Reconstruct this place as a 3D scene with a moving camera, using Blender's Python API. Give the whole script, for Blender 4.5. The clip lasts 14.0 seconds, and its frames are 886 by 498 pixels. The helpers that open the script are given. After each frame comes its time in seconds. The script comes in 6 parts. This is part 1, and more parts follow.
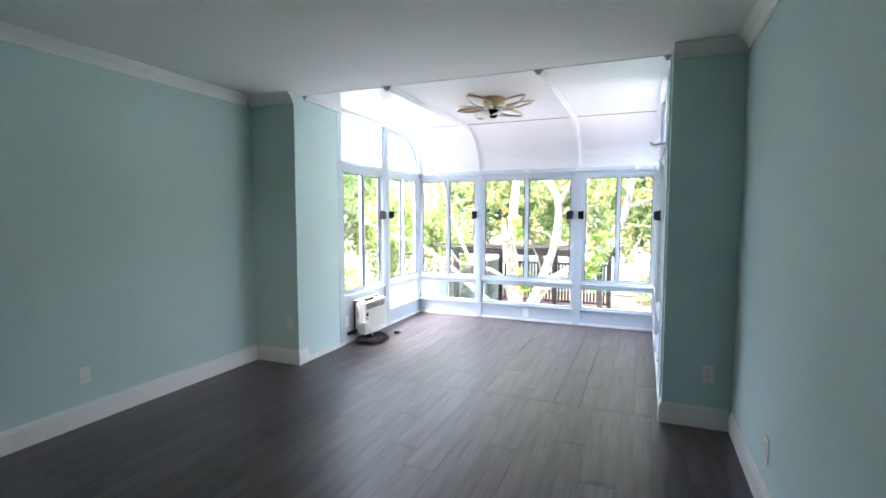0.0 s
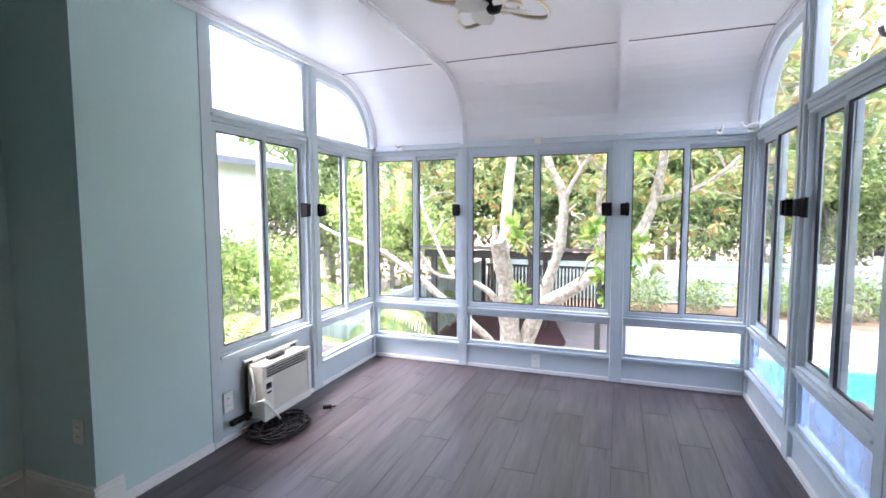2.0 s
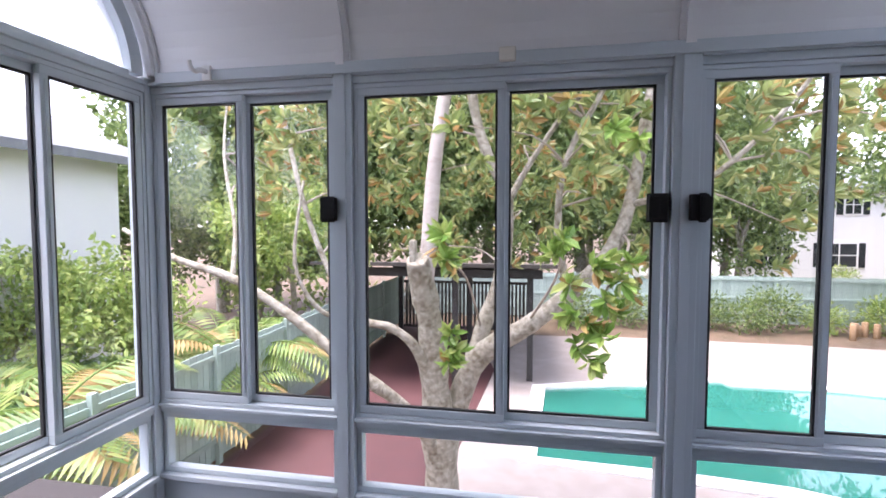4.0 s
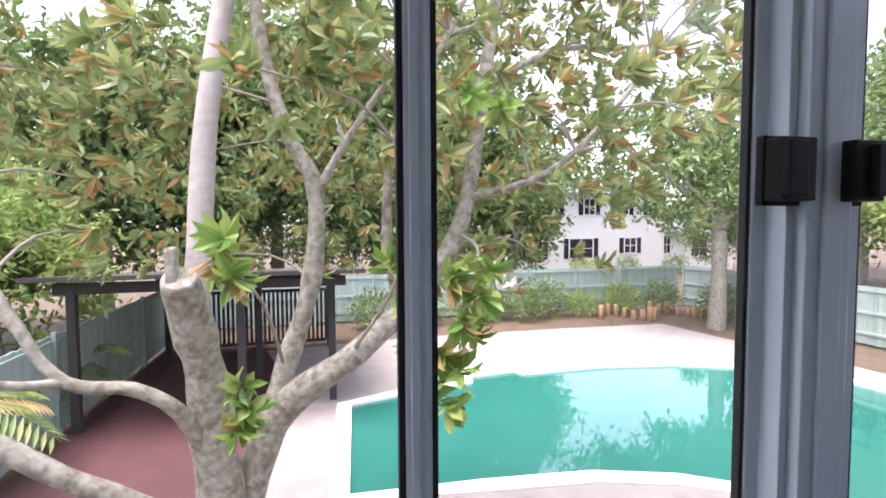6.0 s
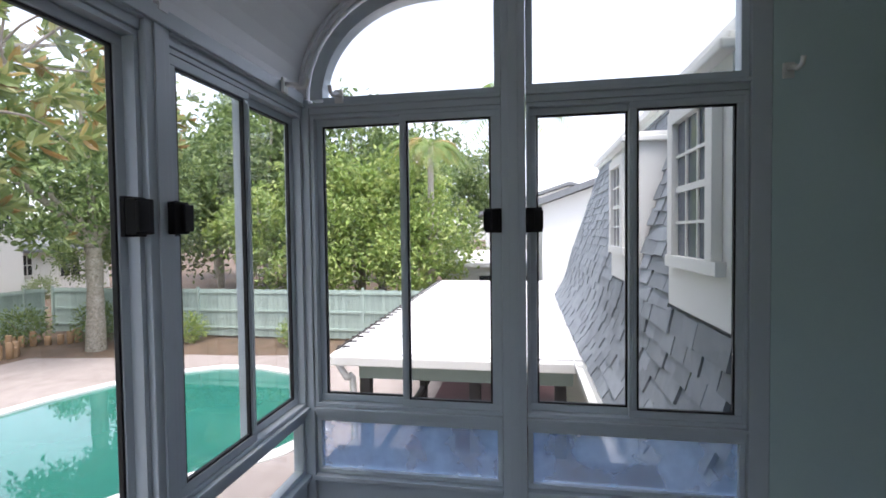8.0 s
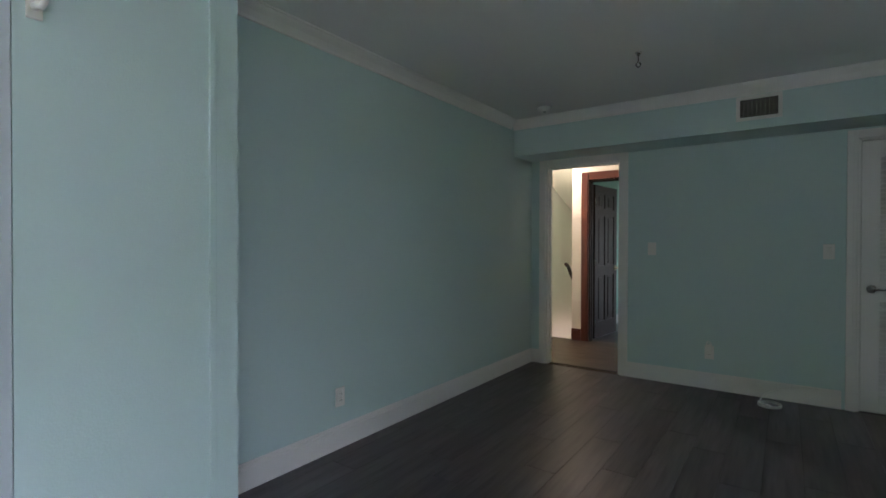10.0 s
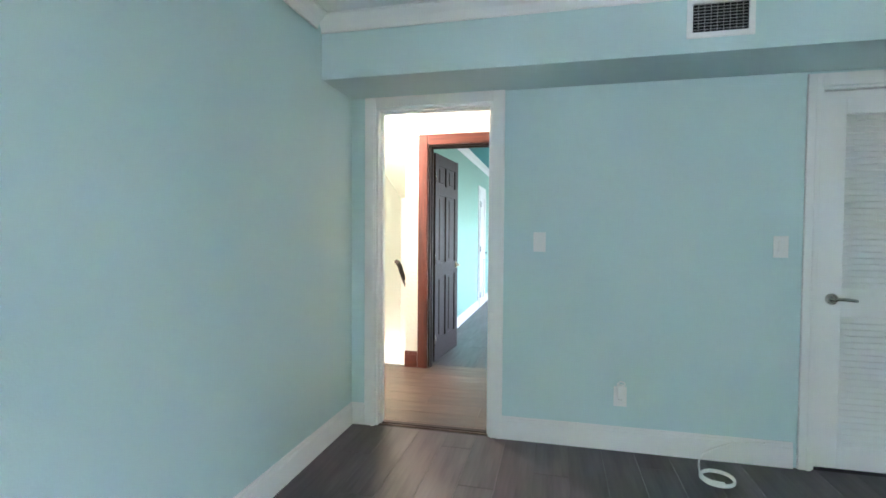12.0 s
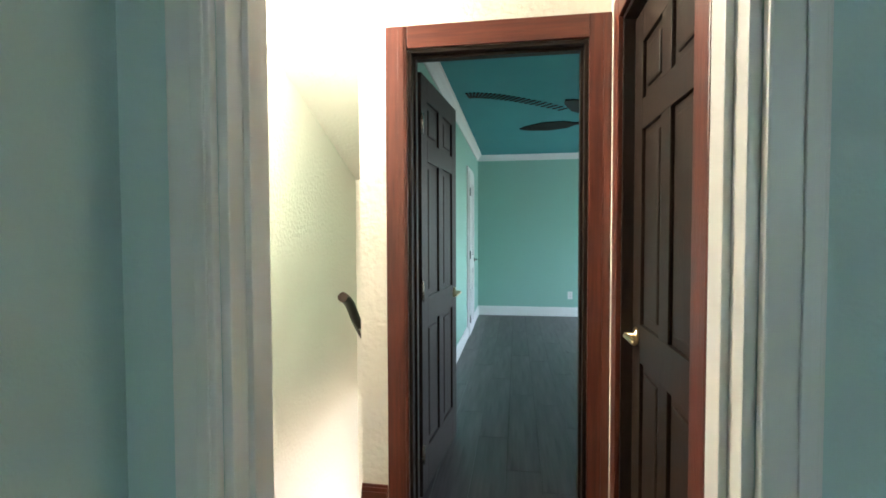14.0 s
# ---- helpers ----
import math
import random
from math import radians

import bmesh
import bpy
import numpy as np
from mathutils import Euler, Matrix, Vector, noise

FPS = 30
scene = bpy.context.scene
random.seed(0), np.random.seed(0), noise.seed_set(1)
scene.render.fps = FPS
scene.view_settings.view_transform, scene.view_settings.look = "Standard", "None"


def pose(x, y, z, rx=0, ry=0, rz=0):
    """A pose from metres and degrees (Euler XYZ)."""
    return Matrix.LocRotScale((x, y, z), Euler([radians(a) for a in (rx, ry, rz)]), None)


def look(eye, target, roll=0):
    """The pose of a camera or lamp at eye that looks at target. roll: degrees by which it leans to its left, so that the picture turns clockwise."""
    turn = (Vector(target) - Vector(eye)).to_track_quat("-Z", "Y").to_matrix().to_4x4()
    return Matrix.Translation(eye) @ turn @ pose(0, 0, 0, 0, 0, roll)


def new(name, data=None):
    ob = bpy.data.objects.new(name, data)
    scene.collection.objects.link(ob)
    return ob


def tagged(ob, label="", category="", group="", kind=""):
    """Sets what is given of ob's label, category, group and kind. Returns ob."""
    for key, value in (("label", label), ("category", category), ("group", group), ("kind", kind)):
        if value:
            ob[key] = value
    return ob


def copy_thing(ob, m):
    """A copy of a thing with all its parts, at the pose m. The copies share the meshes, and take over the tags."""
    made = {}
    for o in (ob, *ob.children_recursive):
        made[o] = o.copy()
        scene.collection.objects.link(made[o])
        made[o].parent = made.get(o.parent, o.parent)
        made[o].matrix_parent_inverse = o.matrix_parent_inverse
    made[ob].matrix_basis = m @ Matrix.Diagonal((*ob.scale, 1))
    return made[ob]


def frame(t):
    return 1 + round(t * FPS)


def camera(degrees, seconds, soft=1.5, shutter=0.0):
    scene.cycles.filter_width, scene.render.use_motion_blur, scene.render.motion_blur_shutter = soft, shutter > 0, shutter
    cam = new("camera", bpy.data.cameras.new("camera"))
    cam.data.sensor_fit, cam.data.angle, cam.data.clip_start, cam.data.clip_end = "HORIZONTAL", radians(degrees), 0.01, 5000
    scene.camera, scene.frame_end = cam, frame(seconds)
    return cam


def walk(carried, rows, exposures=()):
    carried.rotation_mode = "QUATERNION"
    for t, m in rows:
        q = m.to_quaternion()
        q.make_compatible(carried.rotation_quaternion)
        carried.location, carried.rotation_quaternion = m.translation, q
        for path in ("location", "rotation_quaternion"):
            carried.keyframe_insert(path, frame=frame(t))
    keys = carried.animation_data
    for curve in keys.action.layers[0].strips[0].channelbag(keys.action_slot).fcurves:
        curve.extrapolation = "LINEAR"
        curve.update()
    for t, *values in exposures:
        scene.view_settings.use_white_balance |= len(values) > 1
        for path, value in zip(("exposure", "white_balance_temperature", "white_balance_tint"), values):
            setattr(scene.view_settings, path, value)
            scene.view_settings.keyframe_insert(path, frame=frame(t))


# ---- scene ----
# The camera and its walk
cam = camera(85.2, 14.0, soft=1.7)
walk(cam, [
    (0, look((2.182, 0.143, 1.396), (1.419, 1.986, 1.246), 0.0)),
    (0.5, look((2.068, 0.615, 1.380), (1.300, 2.455, 1.224), -0.1)),
    (1, look((1.905, 1.121, 1.367), (1.131, 2.959, 1.209), -0.2)),
    (1.5, look((1.667, 1.693, 1.361), (0.933, 3.546, 1.200), -0.1)),
    (2, look((1.446, 2.257, 1.352), (0.761, 4.130, 1.199), -0.2)),
    (2.5, look((1.231, 2.800, 1.341), (0.644, 4.707, 1.200), -0.1)),
    (2.7, look((1.194, 3.031, 1.333), (0.639, 4.947, 1.191), -0.2)),
    (4.8, look((0.803, 5.075, 1.312), (0.615, 7.064, 1.222), -0.2)),
    (5, look((0.800, 5.215, 1.317), (0.672, 7.208, 1.212), -0.4)),
    (5.5, look((0.784, 5.542, 1.304), (0.907, 7.535, 1.189), -0.2)),
    (6, look((0.680, 5.658, 1.293), (1.171, 7.594, 1.187), -0.3)),
    (6.5, look((0.536, 5.638, 1.277), (1.594, 7.333, 1.180), -0.5)),
    (7, look((0.393, 5.477, 1.300), (1.888, 6.802, 1.198), -0.3)),
    (7.5, look((0.292, 5.337, 1.311), (2.112, 6.163, 1.236), -0.5)),
    (8, look((0.259, 5.241, 1.316), (2.229, 5.585, 1.252), -0.7)),
    (8.5, look((0.287, 5.155, 1.305), (2.283, 5.042, 1.257), -0.7)),
    (9, look((0.356, 5.090, 1.288), (2.225, 4.379, 1.259), -0.6)),
    (9.2, look((0.375, 5.055, 1.283), (2.136, 4.107, 1.255), -0.5)),
    (11.3, look((1.080, 3.631, 1.173), (1.558, 1.689, 1.130), 0.4)),
    (11.5, look((1.194, 3.438, 1.207), (1.667, 1.496, 1.142), 0.3)),
    (12, look((1.443, 2.925, 1.242), (1.899, 0.979, 1.183), 0.4)),
    (12.5, look((1.641, 2.336, 1.238), (2.088, 0.387, 1.174), 0.2)),
    (13, look((1.861, 1.800, 1.278), (2.276, -0.155, 1.201), 0.2)),
    (13.5, look((1.931, 1.212, 1.248), (2.326, -0.748, 1.184), 0.0)),
    (14, look((2.128, 0.671, 1.281), (2.430, -1.305, 1.211), -0.2)),
], exposures=[(0.0, 4.3, 6250, 22.0), (1.0, 4.05, 6250, 24.0), (2.0, 3.45, 6250, 25.0), (2.7, 2.85, 6250, 26.0), (3.9, 2.25, 6350, 28.0), (4.8, 2.15, 6400, 30.0), (6.0, 2.0, 6400, 27.0),
              (7.0, 1.5, 6350, 22.0), (8.5, 1.38, 6450, 20.0), (9.2, 1.75, 6450, 20.0), (11.3, 5.7, 6150, 24.0), (12.0, 5.55, 5900, 20.0), (12.5, 5.2, 5750, 7.0), (13.0, 4.92, 5850, 6.0), (14.0, 4.55, 6050, 8.0)])

# World, sun and lamps
world = bpy.data.worlds.new("sky")
scene.world = world
world.use_nodes = True
wn = world.node_tree
wn.nodes.clear()
sky = wn.nodes.new("ShaderNodeTexSky")
sky.sky_type = 'NISHITA'
sky.sun_disc = False
sky.sun_elevation = radians(73)
sky.sun_rotation = radians(250)
sky.air_density, sky.dust_density, sky.ozone_density = 1.0, 1.2, 1.0
sky_bg = wn.nodes.new("ShaderNodeBackground")
sky_bg.inputs[1].default_value = 0.15
sky_out = wn.nodes.new("ShaderNodeOutputWorld")
veil = wn.nodes.new("ShaderNodeHueSaturation")
veil.inputs["Saturation"].default_value = 0.46
veil.inputs["Value"].default_value = 1.25
wn.links.new(sky.outputs[0], veil.inputs["Color"])
wn.links.new(veil.outputs[0], sky_bg.inputs[0])
wn.links.new(sky_bg.outputs[0], sky_out.inputs[0])

sun_data = bpy.data.lights.new("sun", 'SUN')
sun_data.energy = 2.2
sun_data.angle = radians(40)
sun_data.color = (1.0, 0.95, 0.88)
sun = new("sun", sun_data)
sun.matrix_world = look((-7.0, -2.6, 25.0), (0, 0, 0))


def area(name, eye, target, sx, sy, watts, colour):
    d = bpy.data.lights.new(name, 'AREA')
    d.shape, d.size, d.size_y, d.energy, d.color = 'RECTANGLE', sx, sy, watts, colour
    ob = new(name, d)
    ob.matrix_world = look(eye, target)
    return ob

# Materials
def material(name, base, rough=0.5, metal=0.0, vary=0.0, vscale=3.0, vdetail=4.0, bump=0.0, bscale=60.0,
             second=None, patch=0.0, pscale=1.2, rvary=0.0, per_object=0.0, per_island=0.0, stretch=(1, 1, 1), spec=0.5, coords="Object"):
    m = bpy.data.materials.new(name)
    m.use_nodes = True
    n, l = m.node_tree.nodes, m.node_tree.links
    b = n["Principled BSDF"]
    b.inputs["Roughness"].default_value = rough
    b.inputs["Metallic"].default_value = metal
    b.inputs["Specular IOR Level"].default_value = spec
    tc = n.new("ShaderNodeTexCoord")
    mp = n.new("ShaderNodeMapping")
    mp.inputs["Scale"].default_value = stretch
    l.new(tc.outputs[coords], mp.inputs[0])
    col = n.new("ShaderNodeRGB")
    col.outputs[0].default_value = (*base, 1)
    out = col.outputs[0]
    if second is None:
        second = tuple(c * 0.55 for c in base)
    for amount, scale, detail in ((vary, vscale, vdetail), (patch, pscale, 2.0)):
        if amount > 0:
            t = n.new("ShaderNodeTexNoise")
            t.inputs["Scale"].default_value = scale
            t.inputs["Detail"].default_value = detail
            t.inputs["Roughness"].default_value = 0.65
            l.new(mp.outputs[0], t.inputs["Vector"])
            r = n.new("ShaderNodeMapRange")
            r.inputs["From Min"].default_value, r.inputs["From Max"].default_value = 0.35, 0.68
            r.inputs["To Max"].default_value = amount
            l.new(t.outputs[0], r.inputs[0])
            x = n.new("ShaderNodeMix")
            x.data_type = 'RGBA'
            l.new(r.outputs[0], x.inputs[0])
            l.new(out, x.inputs[6])
            x.inputs[7].default_value = (*second, 1)
            out = x.outputs[2]
    for amount, node, socket in ((per_object, "ShaderNodeObjectInfo", "Random"), (per_island, "ShaderNodeNewGeometry", "Random Per Island")):
        if amount > 0:
            oi = n.new(node)
            r = n.new("ShaderNodeMapRange")
            r.inputs["To Min"].default_value, r.inputs["To Max"].default_value = 1 - amount, 1 + amount
            l.new(oi.outputs[socket], r.inputs[0])
            h = n.new("ShaderNodeHueSaturation")
            l.new(r.outputs[0], h.inputs["Value"])
            l.new(out, h.inputs["Color"])
            out = h.outputs[0]
    l.new(out, b.inputs["Base Color"])
    if rvary > 0:
        t = n.new("ShaderNodeTexNoise")
        t.inputs["Scale"].default_value = vscale * 1.7
        t.inputs["Detail"].default_value = 5
        l.new(mp.outputs[0], t.inputs["Vector"])
        r = n.new("ShaderNodeMapRange")
        r.inputs["To Min"].default_value, r.inputs["To Max"].default_value = max(0.02, rough - rvary), min(1, rough + rvary)
        l.new(t.outputs[0], r.inputs[0])
        l.new(r.outputs[0], b.inputs["Roughness"])
    if bump > 0:
        t = n.new("ShaderNodeTexNoise")
        t.inputs["Scale"].default_value = bscale
        t.inputs["Detail"].default_value = 3
        l.new(mp.outputs[0], t.inputs["Vector"])
        bp = n.new("ShaderNodeBump")
        bp.inputs["Strength"].default_value = bump
        bp.inputs["Distance"].default_value = 0.01
        l.new(t.outputs[0], bp.inputs["Height"])
        l.new(bp.outputs[0], b.inputs["Normal"])
    return m


def glass_material(name, tint=(1, 1, 1), haze=0.0, haze_colour=(0.8, 0.88, 0.95), stains=0.0):
    m = bpy.data.materials.new(name)
    m.use_nodes = True
    n, l = m.node_tree.nodes, m.node_tree.links
    n.clear()
    out = n.new("ShaderNodeOutputMaterial")
    tr = n.new("ShaderNodeBsdfTransparent")
    tr.inputs[0].default_value = (*tint, 1)
    gl = n.new("ShaderNodeBsdfGlossy")
    gl.inputs["Roughness"].default_value = 0.02
    lw = n.new("ShaderNodeLayerWeight")
    pw = n.new("ShaderNodeMath")
    pw.operation = 'POWER'
    pw.inputs[1].default_value = 4.0
    l.new(lw.outputs["Facing"], pw.inputs[0])
    fr = n.new("ShaderNodeMath")
    fr.operation = 'MULTIPLY_ADD'
    fr.inputs[1].default_value, fr.inputs[2].default_value = 0.5, 0.025
    l.new(pw.outputs[0], fr.inputs[0])
    mix = n.new("ShaderNodeMixShader")
    l.new(fr.outputs[0], mix.inputs[0])
    l.new(tr.outputs[0], mix.inputs[1])
    l.new(gl.outputs[0], mix.inputs[2])
    last = mix.outputs[0]
    if haze > 0:
        tl = n.new("ShaderNodeBsdfTranslucent")
        tl.inputs[0].default_value = (*haze_colour, 1)
        df = n.new("ShaderNodeBsdfDiffuse")
        df.inputs[0].default_value = (*haze_colour, 1)
        md = n.new("ShaderNodeMixShader")
        md.inputs[0].default_value = 0.25
        l.new(tl.outputs[0], md.inputs[1])
        l.new(df.outputs[0], md.inputs[2])
        t = n.new("ShaderNodeTexNoise")
        t.inputs["Scale"].default_value = 5.0
        t.inputs["Detail"].default_value = 8.0
        tc = n.new("ShaderNodeTexCoord")
        l.new(tc.outputs["Object"], t.inputs["Vector"])
        r = n.new("ShaderNodeMapRange")
        r.inputs["From Min"].default_value, r.inputs["From Max"].default_value = 0.3, 0.6
        r.inputs["To Min"].default_value, r.inputs["To Max"].default_value = haze - stains, haze
        l.new(t.outputs[0], r.inputs[0])
        m2 = n.new("ShaderNodeMixShader")
        l.new(r.outputs[0], m2.inputs[0])
        l.new(last, m2.inputs[1])
        l.new(md.outputs[0], m2.inputs[2])
        last = m2.outputs[0]
    l.new(last, out.inputs[0])
    return m


AQUA = material("aqua_wall_paint", (0.545, 0.70, 0.69), 0.62, vary=0.05, vscale=1.6, bump=0.12, bscale=140, second=(0.51, 0.66, 0.65), spec=0.3)
WHITE = material("white_ceiling_paint", (0.80, 0.81, 0.80), 0.7, vary=0.05, vscale=1.1, bump=0.05, bscale=120, second=(0.74, 0.75, 0.74), spec=0.25)
TRIM = material("white_gloss_trim", (0.80, 0.80, 0.78), 0.32, vary=0.06, vscale=6, second=(0.7, 0.7, 0.67), bump=0.03, bscale=40)
ALU = material("white_painted_aluminium", (0.53, 0.597, 0.632), 0.34, vary=0.10, vscale=9, second=(0.45, 0.505, 0.54), rvary=0.08)
ROOFPANEL = material("white_ceiling_panel", (0.80, 0.81, 0.82), 0.34, vary=0.06, vscale=2, second=(0.74, 0.75, 0.76), rvary=0.06)
SEAL = material("dark_rubber_seal", (0.02, 0.021, 0.023), 0.6)
BLACK = material("black_plastic", (0.009, 0.009, 0.010), 0.6, vary=0.3, vscale=30, second=(0.016, 0.016, 0.016), spec=0.2)
PLASTIC = material("white_plastic", (0.80, 0.80, 0.77), 0.35, vary=0.05, vscale=20, second=(0.7, 0.7, 0.66))
PLANK = material("dark_vinyl_plank", (0.105, 0.084, 0.088), 0.35, vary=0.9, vscale=2.6, vdetail=3, second=(0.022, 0.017, 0.019), patch=0.55, pscale=0.9,
                 rvary=0.06, per_object=0.20, stretch=(6, 0.42, 1))
# Hall planks: the lamp's warm light is put into this browner colour
PLANK_HALL = material("warm_lit_vinyl_plank", (0.125, 0.088, 0.062), 0.34, vary=0.9, vscale=3.2, vdetail=8, second=(0.038, 0.026, 0.020), patch=0.3, pscale=1.0,
                      rvary=0.10, per_object=0.28, stretch=(0.9, 9, 1), bump=0.05, bscale=30)
SUBFLOOR = material("dark_joint", (0.034, 0.028, 0.028), 0.8)
GLASS = glass_material("window_glass", (0.97, 0.985, 0.98))
DUSTY = glass_material("dusty_glass", (0.97, 0.985, 0.99), 0.5, (0.82, 0.87, 0.92), 0.2)
HAZED = glass_material("hazed_glass", (0.95, 0.98, 1.0), 0.55, (0.40, 0.56, 0.78), 0.40)
CHROME = material("brushed_nickel", (0.62, 0.60, 0.57), 0.25, 1.0)
BRASS = material("brass_metal", (0.75, 0.60, 0.36), 0.28, 1.0)
CREAM = material("cream_textured_plaster", (0.78, 0.74, 0.66), 0.75, vary=0.1, vscale=5, second=(0.7, 0.66, 0.58), bump=0.55, bscale=38)
REDWOOD = material("red_stained_wood", (0.15, 0.036, 0.020), 0.34, vary=0.85, vscale=3.0, vdetail=6, second=(0.06, 0.015, 0.010), stretch=(14, 14, 0.9), bump=0.1, bscale=20)
REDWOOD_H = material("red_stained_wood_across", (0.15, 0.036, 0.020), 0.34, vary=0.85, vscale=3.0, vdetail=6, second=(0.06, 0.015, 0.010), stretch=(0.9, 14, 14), bump=0.1, bscale=20)
DARKWOOD = material("dark_brown_wood", (0.026, 0.015, 0.010), 0.46, vary=0.7, vscale=4.0, vdetail=6, second=(0.012, 0.007, 0.005), stretch=(12, 12, 1), bump=0.08, bscale=20, spec=0.25)
GREEN_WALL = material("green_wall_paint", (0.30, 0.52, 0.44), 0.62, vary=0.05, vscale=1.6, bump=0.1, bscale=140, second=(0.27, 0.47, 0.40), spec=0.3)
TEAL_CEIL = material("teal_ceiling_paint", (0.07, 0.30, 0.33), 0.6, vary=0.3, vscale=2.5, second=(0.09, 0.36, 0.38), bump=0.1, bscale=60)


# Mesh helpers
def box(bm, x0, x1, y0, y1, z0, z1, bevel=0.0, m=None):
    if x0 > x1: x0, x1 = x1, x0
    if y0 > y1: y0, y1 = y1, y0
    if z0 > z1: z0, z1 = z1, z0
    vs = [bm.verts.new((x, y, z)) for z in (z0, z1) for y in (y0, y1) for x in (x0, x1)]
    fs = [bm.faces.new([vs[i] for i in f]) for f in ((0, 2, 3, 1), (4, 5, 7, 6), (0, 1, 5, 4), (2, 6, 7, 3), (0, 4, 6, 2), (1, 3, 7, 5))]
    if bevel > 0:
        edges = list({e for f in fs for e in f.edges})
        r = bmesh.ops.bevel(bm, geom=edges, offset=bevel, segments=2, affect='EDGES', profile=0.6)
        vs = list({v for f in r["faces"] for v in f.verts} | {v for v in vs if v.is_valid})
    if m is not None:
        bmesh.ops.transform(bm, matrix=m, verts=[v for v in vs if v.is_valid])
    return vs


def tube(bm, pts, radii, sides=10, caps=True):
    """A round bar of changing thickness along points."""
    rings = []
    pts = [Vector(p) for p in pts]
    if not hasattr(radii, "__len__"):
        radii = [radii] * len(pts)
    side = None
    for i, p in enumerate(pts):
        d = (pts[min(i + 1, len(pts) - 1)] - pts[max(i - 1, 0)]).normalized()
        if side is None:
            side = d.orthogonal().normalized()
        side = (side - d * side.dot(d)).normalized()
        up = d.cross(side)
        rings.append([bm.verts.new(p + (side * math.cos(2 * math.pi * k / sides) + up * math.sin(2 * math.pi * k / sides)) * radii[i]) for k in range(sides)])
    for a, b in zip(rings, rings[1:]):
        for k in range(sides):
            bm.faces.new((a[k], a[(k + 1) % sides], b[(k + 1) % sides], b[k])).smooth = True
    if caps:
        bm.faces.new(list(reversed(rings[0])))
        bm.faces.new(rings[-1])
    return rings


def smooth(points, n=5):
    """A rounder line through the points."""
    pts = [Vector(p) for p in points]
    out = []
    for i in range(len(pts) - 1):
        a, b, c, d = pts[max(i - 1, 0)], pts[i], pts[i + 1], pts[min(i + 2, len(pts) - 1)]
        for k in range(n):
            t = k / n
            out.append(0.5 * (2 * b + (c - a) * t + (2 * a - 5 * b + 4 * c - d) * t * t + (3 * b - a - 3 * c + d) * t ** 3))
    return out + [pts[-1]]


def lathe(bm, profile, sides=20, m=None):
    """A turned body about z from (radius, z) pairs."""
    vs, rings = [], []
    for r, z in profile:
        ring = [bm.verts.new((r * math.cos(2 * math.pi * k / sides), r * math.sin(2 * math.pi * k / sides), z)) for k in range(sides)]
        rings.append(ring)
        vs += ring
    for a, b in zip(rings, rings[1:]):
        for k in range(sides):
            bm.faces.new((a[k], a[(k + 1) % sides], b[(k + 1) % sides], b[k])).smooth = True
    bm.faces.new(list(reversed(rings[0])))
    bm.faces.new(rings[-1])
    if m is not None:
        bmesh.ops.transform(bm, matrix=m, verts=vs)
    return vs


def prism(bm, outline, axis, lo, hi):
    """A plane outline (two coordinates) drawn out along an axis from lo to hi."""
    def put(a, b, c):
        return {"x": (c, a, b), "y": (a, c, b), "z": (a, b, c)}[axis]
    lower = [bm.verts.new(put(a, b, lo)) for a, b in outline]
    upper = [bm.verts.new(put(a, b, hi)) for a, b in outline]
    bm.faces.new(lower)
    bm.faces.new(list(reversed(upper)))
    k = len(outline)
    for i in range(k):
        bm.faces.new((lower[i], upper[i], upper[(i + 1) % k], lower[(i + 1) % k]))


def finish(bm, name, mat):
    bmesh.ops.recalc_face_normals(bm, faces=bm.faces[:])
    me = bpy.data.meshes.new(name)
    bm.to_mesh(me)
    bm.free()
    for one in (mat if isinstance(mat, (list, tuple)) else [mat]):
        me.materials.append(one)
    return me


def thing(name, bm, mat, label="", category="", group="", kind=""):
    return tagged(new(name, finish(bm, name, mat)), label, category, group, kind)


def part(name, bm, mat, parent, label=""):
    ob = new(name, finish(bm, name, mat))
    ob.parent = parent
    return tagged(ob, label)


def base_of(name, at, label, category, group="", kind=""):
    ob = tagged(new(name), label, category, group, kind)
    ob.location = at
    return ob


def under(name, bm, mat, parent, label=""):
    """A part whose mesh is given in world places, below an Empty that stands elsewhere."""
    ob = part(name, bm, mat, parent, label)
    ob.matrix_parent_inverse = Matrix.Translation(parent.location).inverted()
    return ob


def setting(name, bm, mat, label="", category=""):
    return thing(name, bm, mat, label, category or name.split("_")[0], "", "structure")

# The main room
XL, XR = -1.19, 2.74          # side walls
YP = 3.60                     # piers at the sunroom
SL, SR, SF = -0.70, 2.333, 6.245   # sunroom's inner faces
H = 2.45

bm = bmesh.new(); box(bm, -1.6, 3.1, -0.06, 6.42, -0.20, -0.006)
floor_main = setting("floor", bm, SUBFLOOR, "dark grey-brown vinyl plank floor with worn streaks", "floor")
bm = bmesh.new(); box(bm, XL - 0.12, XL, -0.12, YP + 0.05, 0, H)
setting("wall_left", bm, AQUA, "smooth aqua painted room wall", "wall")
bm = bmesh.new(); box(bm, XR, XR + 0.12, -0.12, YP + 0.005, 0, H)
setting("wall_right", bm, AQUA, "smooth aqua painted room wall beside the doorway", "wall")
bm = bmesh.new()
for x0, x1, z0, z1 in ((XL, -0.56, 0, H), (-0.56, 0.104, 2.03, H), (0.104, 1.822, 0, H), (1.822, 2.572, 2.045, H), (2.572, XR, 0, H)):
    box(bm, x0, x1, -0.12, 0, z0, z1)
setting("wall_back", bm, AQUA, "aqua painted wall with a doorway and a closet", "wall")
